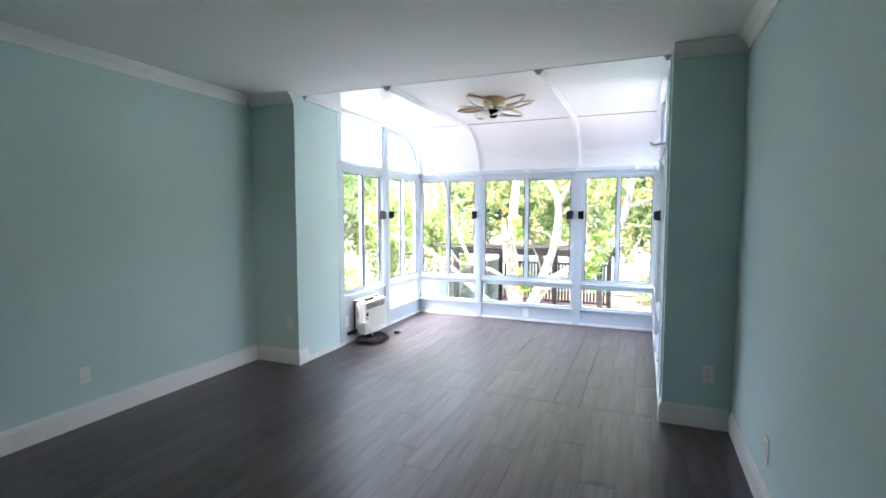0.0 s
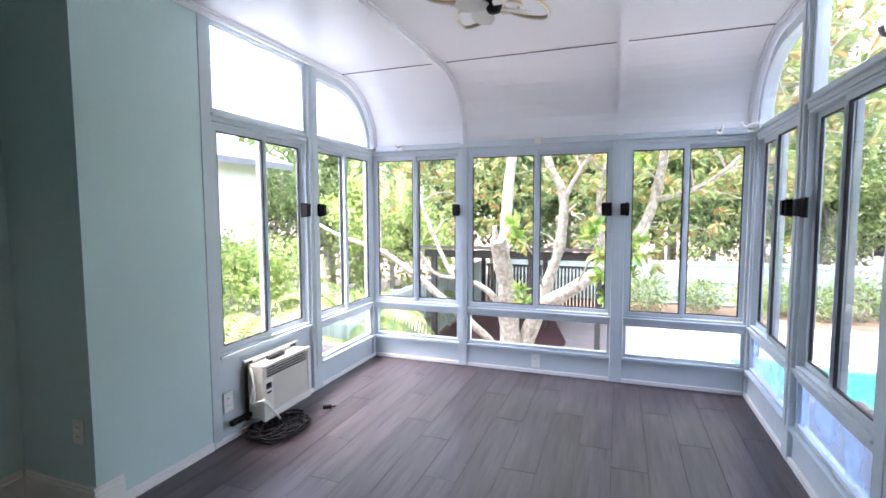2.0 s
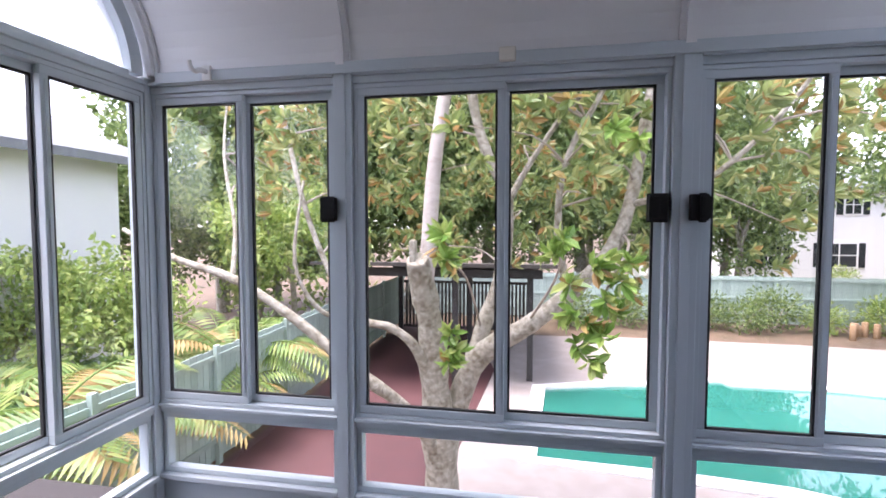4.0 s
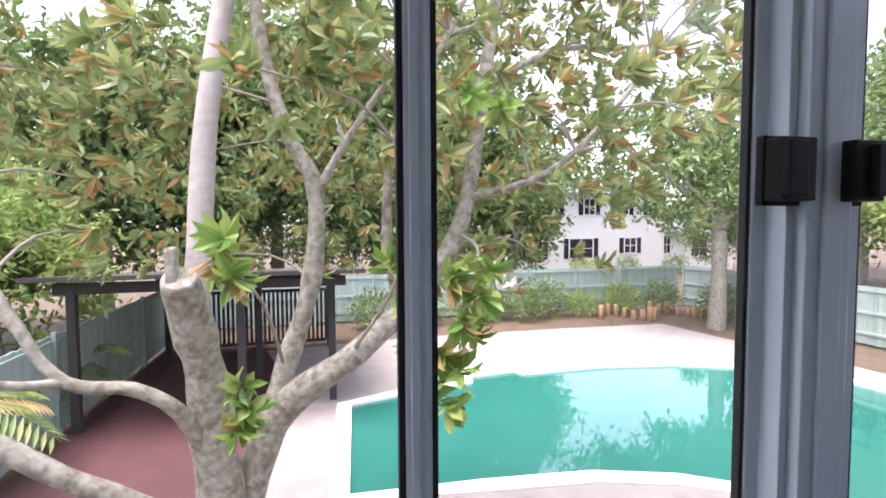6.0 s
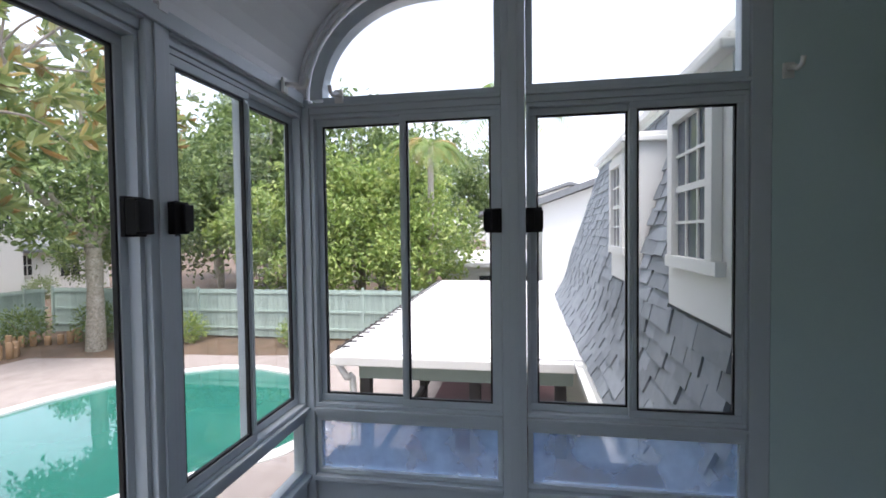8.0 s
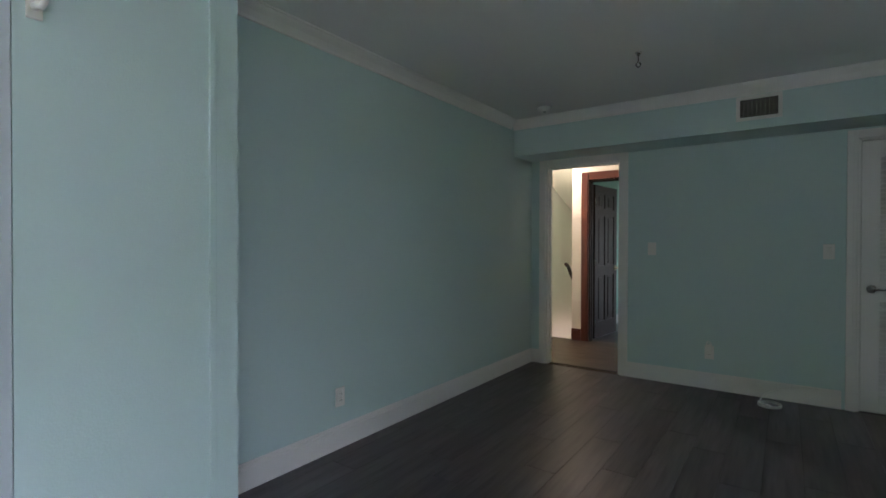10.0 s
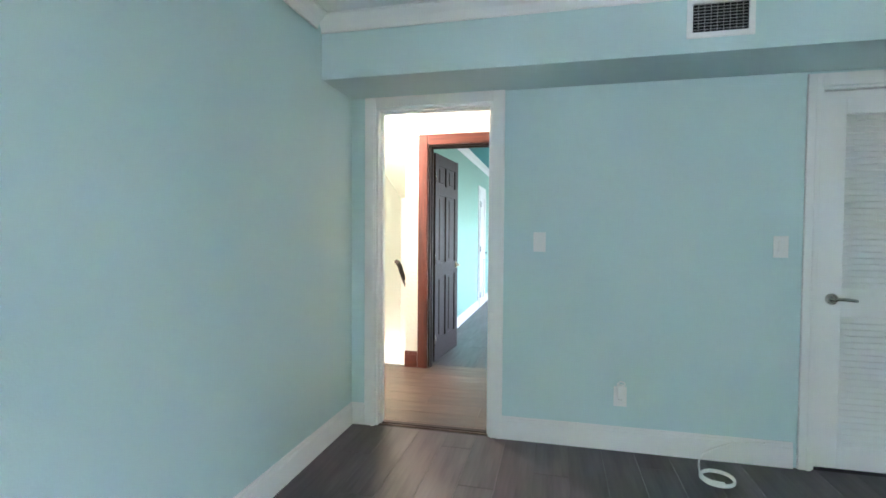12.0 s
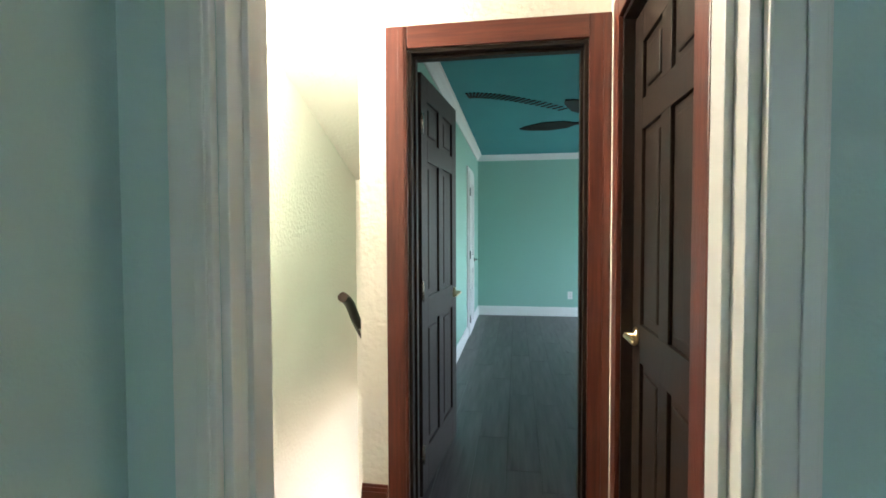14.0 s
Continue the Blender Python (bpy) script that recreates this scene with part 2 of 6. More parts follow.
bm = bmesh.new(); box(bm, XL, XR, 0.0, 0.41, 2.11, H)
setting("soffit", bm, AQUA, "aqua painted soffit box above the doorway", "soffit")
bm = bmesh.new(); box(bm, XL - 0.12, SL, YP + 0.05, YP + 0.17, 0, H); box(bm, SL - 0.12, SL, YP + 0.17, 4.30, 0, H)
setting("wall_pier_left", bm, AQUA, "aqua painted pier at the sunroom opening", "wall")
bm = bmesh.new(); box(bm, SR, XR + 0.12, YP + 0.005, YP + 0.125, 0, H); box(bm, SR, SR + 0.12, YP + 0.125, 4.30, 0, H)
setting("wall_pier_right", bm, AQUA, "aqua painted pier at the sunroom opening", "wall")
bm = bmesh.new(); box(bm, XL - 0.12, XR + 0.12, -0.12, YP + 0.17, H, H + 0.14)
setting("ceiling", bm, WHITE, "flat white painted ceiling of the room", "ceiling")

# Sunroom roof: flat panels, then a curved eave
EAVE_Z, EAVE_Y = 1.93, 5.665


def eave(n=14, inset=0.0):
    """Points (y, z) from the flat ceiling round to the header."""
    a, b = SF - EAVE_Y - inset, 2.446 - EAVE_Z - inset
    return [(EAVE_Y + a * math.sin(k * math.pi / 2 / n), EAVE_Z + b * math.cos(k * math.pi / 2 / n)) for k in range(n + 1)]


for nr, (x0, x1) in enumerate(((SL - 0.1, 0.19), (0.194, 1.436), (1.44, SR + 0.1))):
    bm = bmesh.new()
    box(bm, x0, x1, YP + 0.171, EAVE_Y - 0.004, 2.446, 2.53)
    pts = eave()
    prism(bm, pts + [(y + 0.09 * math.sin(k * math.pi / 28), z + 0.09 * math.cos(k * math.pi / 28)) for k, (y, z) in reversed(list(enumerate(pts)))], "x", x0, x1)
    setting("ceiling_sunroom_%d" % (nr + 1), bm, ROOFPANEL, "glossy white sunroom ceiling panel with curved eave", "ceiling")
# Sunroom window walls
def spot(side, u, d, z):
    return {"front": (u, SF + d, z), "left": (SL - d, u, z), "right": (SR + d, u, z)}[side]


def bar(bm, side, u0, u1, d0, d1, z0, z1, bevel=0.0):
    a, b = spot(side, u0, d0, z0), spot(side, u1, d1, z1)
    box(bm, a[0], b[0], a[1], b[1], a[2], b[2], bevel)


def ring(bm, side, u0, u1, d0, d1, z0, z1, w, bevel=0.003):
    """A rectangular frame of four butted bars."""
    bar(bm, side, u0, u1, d0, d1, z0, z0 + w, bevel)
    bar(bm, side, u0, u1, d0, d1, z1 - w, z1, bevel)
    bar(bm, side, u0, u0 + w, d0, d1, z0 + w, z1 - w, bevel)
    bar(bm, side, u1 - w, u1, d0, d1, z0 + w, z1 - w, bevel)


def pane(name, side, u0, u1, d, z0, z1, mat, parent, at):
    bm = bmesh.new()
    bar(bm, side, u0, u1, d, d + 0.004, z0, z1)
    ob = under(name, bm, mat, parent, "clear window glass" if mat == GLASS else "hazy stained glass")
    ob.visible_shadow = False
    return ob


def latch(side, u, flip, parent, at):
    """A black child-safety catch: a thin base plate with a stepped block."""
    bm = bmesh.new()
    w = 0.036
    bar(bm, side, u - w, u + w, -0.008, 0.006, 1.317, 1.421, 0.003)
    bar(bm, side, u - w * 0.85 + flip * 0.004, u + w * 0.85 + flip * 0.004, -0.040, -0.008, 1.323, 1.415, 0.004)
    bar(bm, side, u - w * 0.5 + flip * 0.02, u + w * 0.5 + flip * 0.02, -0.052, -0.040, 1.330, 1.408, 0.003)
    under("latch", bm, BLACK, parent, "black plastic window catch")


def bay(name, side, u0, u1, label, latches=(), lower=True, front_sash=0, lower_mat=GLASS, transom=""):
    at = spot(side, (u0 + u1) / 2, 0, 0)
    win = base_of(name, at, label, "window", "", "structure")
    e = 0.004
    bm = bmesh.new()
    bar(bm, side, u0, u1, 0.012, 0.07, 0.0, 0.181 if lower else 0.476, 0.003)
    under("base_panel", bm, ALU, win)
    bm = bmesh.new()
    bar(bm, side, u0, u1, 0.004, 0.08, 0.476, 0.505, 0.004)
    bar(bm, side, u0, u1, -0.012, 0.08, 0.505, 0.520, 0.003)
    bar(bm, side, u0, u1, 0.0, 0.08, 1.864, 1.893, 0.003)
    bar(bm, side, u0, u1, -0.016, 0.08, 1.893, 1.910, 0.004)
    under("window_frame", bm, ALU, win)
    if lower:
        bm = bmesh.new()
        bar(bm, side, u0, u1, -0.014, 0.08, 0.181, 0.203, 0.003)
        ring(bm, side, u0 + 0.002, u1 - 0.002, 0.015, 0.06, 0.205, 0.474, 0.022)
        under("window_sill", bm, ALU, win)
        pane("pane", side, u0 + 0.02, u1 - 0.02, 0.035, 0.225, 0.454, lower_mat, win, at)
    # sliding sashes in their track
    bm = bmesh.new()
    ring(bm, side, u0 + 0.001, u1 - 0.001, 0.006, 0.075, 0.522, 1.862, 0.016, 0.002)
    under("track", bm, ALU, win)
    mid = (u0 + u1) / 2
    lap = 0.009 if side == "front" else 0.015
    for k, (a, b) in enumerate(((u0 + e + 0.01, mid + lap), (mid - lap, u1 - e - 0.01))):
        d = 0.010 if k == front_sash else 0.042
        bm = bmesh.new()
        ring(bm, side, a, b, d, d + 0.028, 0.540, 1.846, 0.030, 0.003)
        bar(bm, side, (b - 0.024) if k == 0 else a + 0.012, (b - 0.012) if k == 0 else a + 0.024, d - 0.006, d - 0.0005, 0.585, 1.80, 0.002)
        sash = under("sash", bm, ALU, win, "white aluminium sliding sash")
        bm = bmesh.new()
        ring(bm, side, a + 0.0305, b - 0.0305, d + 0.004, d + 0.018, 0.5705, 1.8155, 0.008, 0)
        under("seal", bm, SEAL, sash, "black rubber glazing seal")
        pane("pane", side, a + 0.032, b - 0.032, d + 0.010, 0.572, 1.814, GLASS, sash, at)
    for u, flip in latches:
        latch(side, u, flip, win, at)
    if transom == "square":
        bm = bmesh.new()
        ring(bm, side, u0, u1, 0.01, 0.07, 1.912, 2.442, 0.030)
        under("transom_frame", bm, ALU, win)
        pane("transom_pane", side, u0 + 0.028, u1 - 0.028, 0.04, 1.938, 2.415, DUSTY if side == "left" else GLASS, win, at)
    if transom == "round":
        bm = bmesh.new()
        outer, inner = eave(14, 0.035), eave(14, 0.095)
        x = (spot(side, 0, 0.0, 0)[0], spot(side, 0, 0.07, 0)[0])
        prism(bm, outer + list(reversed(inner)), "x", min(x), max(x))
        bar(bm, side, u0, EAVE_Y, 0.001, 0.069, 2.351, 2.411, 0.003)
        bar(bm, side, u0, inner[-1][0], 0.01, 0.068, 1.912, 1.939, 0.003)
        bar(bm, side, u0, u0 + 0.028, 0.01, 0.067, 1.940, 2.35, 0.003)
        under("transom_frame", bm, ALU, win, "white curved transom frame")
        bm = bmesh.new()
        x = (spot(side, 0, 0.036, 0)[0], spot(side, 0, 0.04, 0)[0])
        prism(bm, [(u0 + 0.026, 1.93), (u0 + 0.026, 2.356)] + eave(14, 0.085) + [(SF - 0.085, 1.93)], "x", min(x), max(x))
        p = under("transom_pane", bm, DUSTY if side == "left" else GLASS, win, "clear quarter-round window glass")
        p.visible_shadow = False
    return win


LAB = "white aluminium sliding window with small pane below"
bay("window_1", "front", -0.699, 0.134, LAB, [(0.113, 1)], lower_mat=GLASS)
bay("window_2", "front", 0.211, 1.395, "wide white aluminium sliding window facing the garden", [(1.352, -1)])
bay("window_3", "front", 1.489, 2.327, LAB, [(1.478, 1)])
bay("window_4", "left", 4.373, 5.256, "white aluminium sliding window above an air conditioner", [(5.20, -1)], lower=False, transom="square", front_sash=0)
bay("window_5", "left", 5.373, 6.215, "white aluminium sliding window with rounded transom", [(5.369, 1)], transom="round", front_sash=1)
bay("window_6", "right", 4.379, 5.244, "white aluminium sliding window with tilted lower pane", [(5.212, -1)], lower_mat=HAZED, transom="square", front_sash=0)
bay("window_7", "right", 5.348, 6.215, "white aluminium sliding window with rounded transom", [(5.383, 1)], lower_mat=HAZED, transom="round", front_sash=0)


def post(name, x0, x1, y0, y1, z1, groove):
    bm = bmesh.new()
    box(bm, x0, x1, y0, y1, 0, z1, 0.004)
    c = 0.30
    if groove == "x":
        w = x1 - x0
        box(bm, x0 + w * c, x1 - w * c, y0 - 0.007, y0 - 0.0005, 0.19, z1 - 0.02, 0.002)
    if groove == "left":
        w = y1 - y0
        box(bm, x1 + 0.0005, x1 + 0.007, y0 + w * c, y1 - w * c, 0.19, z1 - 0.02, 0.002)
    if groove == "right":
        w = y1 - y0
        box(bm, x0 - 0.007, x0 - 0.0005, y0 + w * c, y1 - w * c, 0.19, z1 - 0.02, 0.002)
    setting(name, bm, ALU, "white aluminium mullion with a raised rib", "mullion")


post("mullion_1", 0.1355, 0.2095, SF - 0.012, SF + 0.08, 1.93, "x")
post("mullion_2", 1.3965, 1.4875, SF - 0.012, SF + 0.08, 1.93, "x")
post("mullion_3", SL - 0.08, SL + 0.012, 5.2575, 5.3715, 2.445, "left")
post("mullion_4", SR - 0.012, SR + 0.08, 5.2455, 5.3465, 2.445, "right")
post("mullion_5", SL - 0.08, SL - 0.001, 6.2165, SF + 0.08, 1.93, "")
post("mullion_6", SR - 0.004, SR + 0.08, 6.2165, SF + 0.08, 1.93, "")
post("mullion_7", SL - 0.08, SL + 0.004, 4.302, 4.3715, 2.445, "")
post("mullion_8", SR - 0.004, SR + 0.08, 4.302, 4.3775, 2.445, "")

# Ceiling ribs along the roof and round the eave
for nr, (x, w) in enumerate(((0.172, 0.034), (1.442, 0.034), (SL + 0.026, 0.024), (SR - 0.026, 0.024))):
    bm = bmesh.new()
    for ww, dep in ((w, 0.016), (w * 0.5, 0.034)):
        top = [(YP + 0.172, 2.4445), (EAVE_Y, 2.4445)] + eave(14, 0.0015)[1:]
        low = [(YP + 0.172, 2.446 - dep), (EAVE_Y, 2.446 - dep)] + eave(14, dep)[1:]
        prism(bm, top + list(reversed(low)), "x", x - ww, x + ww)
    setting("trim_roof_rib_%d" % (nr + 1), bm, ROOFPANEL, "white ceiling rib curving down at the eave", "trim")
bm = bmesh.new()
for x0, x1 in ((SL + 0.052, 0.156), (0.228, 1.402), (1.474, SR - 0.052)):
    box(bm, x0, x1, EAVE_Y - 0.003, EAVE_Y + 0.003, 2.4415, 2.4455)
setting("trim_roof_seam", bm, SUBFLOOR, "thin dark seam across the sunroom ceiling", "trim")
bm = bmesh.new()
box(bm, SL + 0.05, SR - 0.05, SF - 0.030, SF - 0.017, 1.896, 1.942, 0.004)
setting("trim_header", bm, ALU, "white header rail above the front windows", "trim")
bm = bmesh.new()
box(bm, SL + 0.012, SR - 0.012, SF - 0.008, SF + 0.011, 0.0, 0.03, 0.003)
box(bm, SL - 0.011, SL + 0.009, 4.31, SF - 0.01, 0.0, 0.03, 0.003)
box(bm, SR - 0.009, SR + 0.011, 4.31, SF - 0.01, 0.0, 0.03, 0.003)
setting("baseboard_sunroom", bm, TRIM, "low white quarter-round strip under the windows", "baseboard")
# Mouldings of the main room
def base_profile(bm, x0, y0, x1, y1, nx, ny, h=0.14, t=0.016):
    """A stepped skirting from one corner to another; (nx, ny) points into the room."""
    for z0, z1, d in ((0.0, h - 0.03, t), (h - 0.03, h - 0.012, t * 0.72), (h - 0.012, h, t * 0.4)):
        box(bm, min(x0, x1) + min(0, nx * d), max(x0, x1) + max(0, nx * d), min(y0, y1) + min(0, ny * d), max(y0, y1) + max(0, ny * d), z0, z1, 0.001)


def crown_profile(bm, x0, y0, x1, y1, nx, ny, top, h=0.085):
    outline = [(0, top), (0, top - h), (0.012, top - h), (0.016, top - h * 0.8), (0.03, top - h * 0.5), (0.052, top - h * 0.25), (0.06, top - h * 0.12), (0.07, top - h * 0.1), (0.07, top)]
    if nx:
        prism(bm, [(x0 + nx * a, z) for a, z in outline], "y", min(y0, y1), max(y0, y1))
    else:
        prism(bm, [(y0 + ny * a, z) for a, z in outline], "x", min(x0, x1), max(x0, x1))


def skirting(nr, *args, **kw):
    bm = bmesh.new()
    base_profile(bm, *args, **kw)
    setting("baseboard_%d" % nr, bm, TRIM, "tall white moulded baseboard", "baseboard")


def crown(nr, *args, **kw):
    bm = bmesh.new()
    crown_profile(bm, *args, **kw)
    setting("trim_crown_%d" % nr, bm, TRIM, "white crown moulding under the ceiling", "trim")


skirting(1, XL, 0.018, XL, YP + 0.033, 1, 0)
skirting(2, XR, 0.018, XR, YP - 0.013, -1, 0)
skirting(3, XL + 0.017, YP + 0.05, SL, YP + 0.05, 0, -1)
skirting(4, SL, YP + 0.035, SL, YP + 0.17, 1, 0)
skirting(5, SR, YP + 0.005, XR - 0.0165, YP + 0.005, 0, -1)
skirting(6, SR, YP - 0.01, SR, YP + 0.10, -1, 0)
skirting(7, XL, 0.0, -0.645, 0.0, 0, 1)
skirting(8, 0.19, 0.0, 1.757, 0.0, 0, 1)
skirting(9, 2.648, 0.0, XR, 0.0, 0, 1)
skirting(10, SL, YP + 0.17, SL, 4.30, 1, 0, h=0.05, t=0.012)
skirting(11, SR, YP + 0.10, SR, 4.30, -1, 0, h=0.05, t=0.012)
crown(1, XL, 0.48, XL, YP - 0.02, 1, 0, H)
crown(2, XR, 0.48, XR, YP - 0.065, -1, 0, H)
crown(3, XL, 0.41, XR, 0.41, 0, 1, H)
crown(4, XL, YP + 0.05, SL, YP + 0.05, 0, -1, H)
crown(5, SR, YP + 0.005, XR, YP + 0.005, 0, -1, H)
bm = bmesh.new()
box(bm, SR - 0.012, SR - 0.0005, YP + 0.10, YP + 0.125, 0.051, 2.398, 0.002)
setting("trim_pier_strip", bm, AQUA, "thin painted corner bead on the pier", "trim")


def casing(name, x0, x1, top, y, face, w, mat, mat_h, label, d=0.018):
    """Door casing round an opening in a wall that runs along x; face is the way it looks."""
    bm = bmesh.new()
    for a, b in ((x0 - w, x0), (x1, x1 + w)):
        box(bm, a, b, y, y + face * d, 0, top + w, 0.004)
        box(bm, a + w * 0.12, a + w * 0.42, y + face * d, y + face * (d + 0.005), 0, top + w * 0.9, 0.002)
    ob = setting(name, bm, mat, label, "trim")
    bm = bmesh.new()
    box(bm, x0, x1, y, y + face * d, top, top + w, 0.004)
    part("head_casing", bm, mat_h, ob)
    return ob


def jamb(name, x0, x1, y0, y1, top, mat, label, t=0.016):
    bm = bmesh.new()
    box(bm, x0 - 0.0005, x0 + t, y0, y1, 0, top, 0.002)
    box(bm, x1 - t, x1 + 0.0005, y0, y1, 0, top, 0.002)
    box(bm, x0 + t, x1 - t, y0, y1, top - t, top + 0.0005, 0.002)
    ym = (y0 + y1) / 2
    box(bm, x0 + t, x0 + t + 0.012, ym - 0.02, ym + 0.02, 0, top - t, 0.002)
    box(bm, x1 - t - 0.012, x1 - t, ym - 0.02, ym + 0.02, 0, top - t, 0.002)
    box(bm, x0 + t + 0.012, x1 - t - 0.012, ym - 0.02, ym + 0.02, top - t - 0.012, top - t, 0.002)
    return setting(name, bm, mat, label, "trim")


jamb("trim_door_jamb", 1.822, 2.572, -0.121, 0.001, 2.045, TRIM, "white painted door jamb with stop")
casing("trim_door_casing", 1.822, 2.572, 2.045, 0.0, 1, 0.072, TRIM, TRIM, "white moulded door casing")
jamb("trim_closet_jamb", -0.56, 0.104, -0.121, 0.001, 2.03, TRIM, "white closet door jamb")
casing("trim_closet_casing", -0.56, 0.104, 2.03, 0.0, 1, 0.065, TRIM, TRIM, "white moulded closet casing")

# The hall beyond the doorway
HY = -1.39
bm = bmesh.new(); box(bm, 1.55, 4.2, -1.425, -0.061, -0.20, -0.006)
hall_floor = setting("floor_hall", bm, SUBFLOOR, "vinyl plank floor of the landing, its brown holding the warm lamplight", "floor")
bm = bmesh.new(); box(bm, 1.55, 4.2, -1.51, -0.121, H, H + 0.12)
setting("ceiling_hall", bm, CREAM, "cream hall ceiling", "ceiling")
bm = bmesh.new(); box(bm, 2.841, 4.2, -3.6, -1.511, H, H + 0.12)
setting("ceiling_stair", bm, CREAM, "cream ceiling above the stair", "ceiling")
bm = bmesh.new()
for x0, x1, z0, z1 in ((1.63, 1.838, 0, H), (1.838, 2.595, 2.068, H), (2.595, 2.815, 0, H)):
    box(bm, x0, x1, HY - 0.12, HY, z0, z1)
setting("wall_hall_end", bm, CREAM, "cream textured plaster wall round a door", "wall")
bm = bmesh.new()
for y0, y1, z0, z1 in ((-0.40, -0.121, 0, H), (-1.16, -0.40, 2.05, H), (HY, -1.16, 0, H)):
    box(bm, 1.63, 1.75, y0, y1, z0, z1)
setting("wall_hall_side", bm, CREAM, "cream textured hall wall with a dark door", "wall")
bm = bmesh.new(); box(bm, 2.86, 4.2, -0.24, -0.121, -2.8, H)
setting("wall_hall_stair", bm, CREAM, "cream textured stairwell wall", "wall")
casing("trim_red_casing", 1.838, 2.595, 2.068, HY, 1, 0.095, REDWOOD, REDWOOD_H, "red stained wooden door casing with grain")
jamb("trim_red_jamb", 1.838, 2.595, HY - 0.121, HY + 0.001, 2.068, DARKWOOD, "dark stained door jamb")
bm = bmesh.new(); base_profile(bm, 2.695, HY, 2.815, HY, 0, 1, h=0.15, t=0.02)
setting("baseboard_red", bm, REDWOOD_H, "red stained wooden baseboard", "baseboard")


# The far room
bm = bmesh.new(); box(bm, -1.4, 2.84, -6.9, -1.426, -0.20, -0.006)
far_floor = setting("floor_far", bm, SUBFLOOR, "dark plank floor of the far room", "floor")
bm = bmesh.new(); box(bm, 2.72, 2.84, -6.9, -1.511, 0, H)
setting("wall_far_left", bm, GREEN_WALL, "green painted wall of the far room", "wall")
bm = bmesh.new(); box(bm, -1.4, 2.72, -6.9, -6.78, 0, H)
setting("wall_far_end", bm, GREEN_WALL, "green painted end wall of the far room", "wall")
bm = bmesh.new()
for y0, y1, z0, z1 in ((-6.78, -6.2, 0, H), (-6.2, -4.2, 0, 0.7), (-6.2, -4.2, 2.1, H), (-4.2, -1.511, 0, H)):
    box(bm, -1.4, -1.28, y0, y1, z0, z1)
setting("wall_far_right", bm, GREEN_WALL, "green painted wall with a window opening", "wall")
bm = bmesh.new(); box(bm, -1.4, 1.63, -1.51, -1.39, 0, H)
setting("wall_far_near", bm, GREEN_WALL, "green painted wall of the far room", "wall")
bm = bmesh.new(); box(bm, -1.4, 2.84, -6.9, -1.511, H, H + 0.12)
setting("ceiling_far", bm, TEAL_CEIL, "deep teal painted ceiling", "ceiling")
skirting(12, 2.72, -6.762, 2.72, -1.53, -1, 0)
skirting(13, -1.28, -6.78, 2.72, -6.78, 0, 1)
crown(6, 2.72, -6.70, 2.72, -1.52, -1, 0, H)
crown(7, -1.28, -6.78, 2.72, -6.78, 0, 1, H)
# Doors
def panel_door(name, w, h, mat, label, handle_mat, louvre=False, handle_side=1):
    """A door leaf in its own space: x from the hinge (0) to w, y its thickness, z up."""
    d = tagged(new(name), label, "door")
    t = 0.035
    bm = bmesh.new()
    st = 0.105
    rows = [(0.20, 0.86), (1.0, 1.50), (1.60, h - 0.12)] if not louvre else [(0.13, 0.82), (0.97, h - 0.12)]
    cols = [(st, w / 2 - 0.045), (w / 2 + 0.045, w - st)] if not louvre else [(st, w - st)]
    if not louvre:
        rows = [(0.22, 0.83), (0.96, 1.62), (1.72, h - 0.11)]
    box(bm, 0, st, -t / 2, t / 2, 0.01, h, 0.002)
    box(bm, w - st, w, -t / 2, t / 2, 0.01, h, 0.002)
    zs = [0.01] + [z for r in rows for z in r] + [h]
    for z0, z1 in zip(zs[::2], zs[1::2]):
        box(bm, st, w - st, -t / 2, t / 2, z0, z1, 0.002)
    if not louvre:
        for z0, z1 in rows:
            box(bm, cols[0][1], cols[1][0], -t / 2, t / 2, z0, z1, 0.002)
    part("leaf_frame", bm, mat, d)
    for z0, z1 in rows:
        for x0, x1 in cols:
            if louvre:
                n = int((z1 - z0) / 0.032)
                bm = bmesh.new(); box(bm, x0, x1, -0.023, 0.023, -0.004, 0.004, 0.0, Matrix.Rotation(radians(-52), 4, 'X'))
                me = finish(bm, "slat", mat)
                for k in range(n):
                    o = new("slat", me); o.parent = d; o.location = (0, 0, z0 + 0.016 + k * (z1 - z0) / n)
            else:
                bm = bmesh.new()
                box(bm, x0, x1, -0.006, 0.006, z0, z1)
                box(bm, x0 + 0.03, x1 - 0.03, -0.014, 0.014, z0 + 0.03, z1 - 0.03, 0.008)
                part("panel", bm, mat, d)
    for s in (-1, 1):
        bm = bmesh.new()
        lathe(bm, [(0.0, 0), (0.03, 0), (0.03, 0.006), (0.012, 0.01), (0.011, 0.04), (0.0, 0.042)], 14, Matrix.Translation((w - 0.06, s * t / 2, 0.912)) @ Matrix.Rotation(-s * math.pi / 2, 4, 'X'))
        hd = part("handle", bm, handle_mat, d, "metal lever handle")
        bm = bmesh.new()
        y = s * (t / 2 + 0.038)
        tube(bm, smooth([(w - 0.06, y, 0.912), (w - 0.10, y, 0.914), (w - 0.165, y - s * 0.006, 0.907)], 4), [0.009] * 8 + [0.006], 8)
        part("lever", bm, handle_mat, hd)
    for z in (0.22, 1.0, h - 0.24):
        bm = bmesh.new()
        box(bm, -0.012, 0.014, -0.02, -0.0176, z - 0.045, z + 0.045)
        tube(bm, [(-0.002, -0.024, z - 0.048), (-0.002, -0.024, z + 0.048)], 0.006, 8)
        part("hinge", bm, CHROME, d, "metal hinge")
    return d


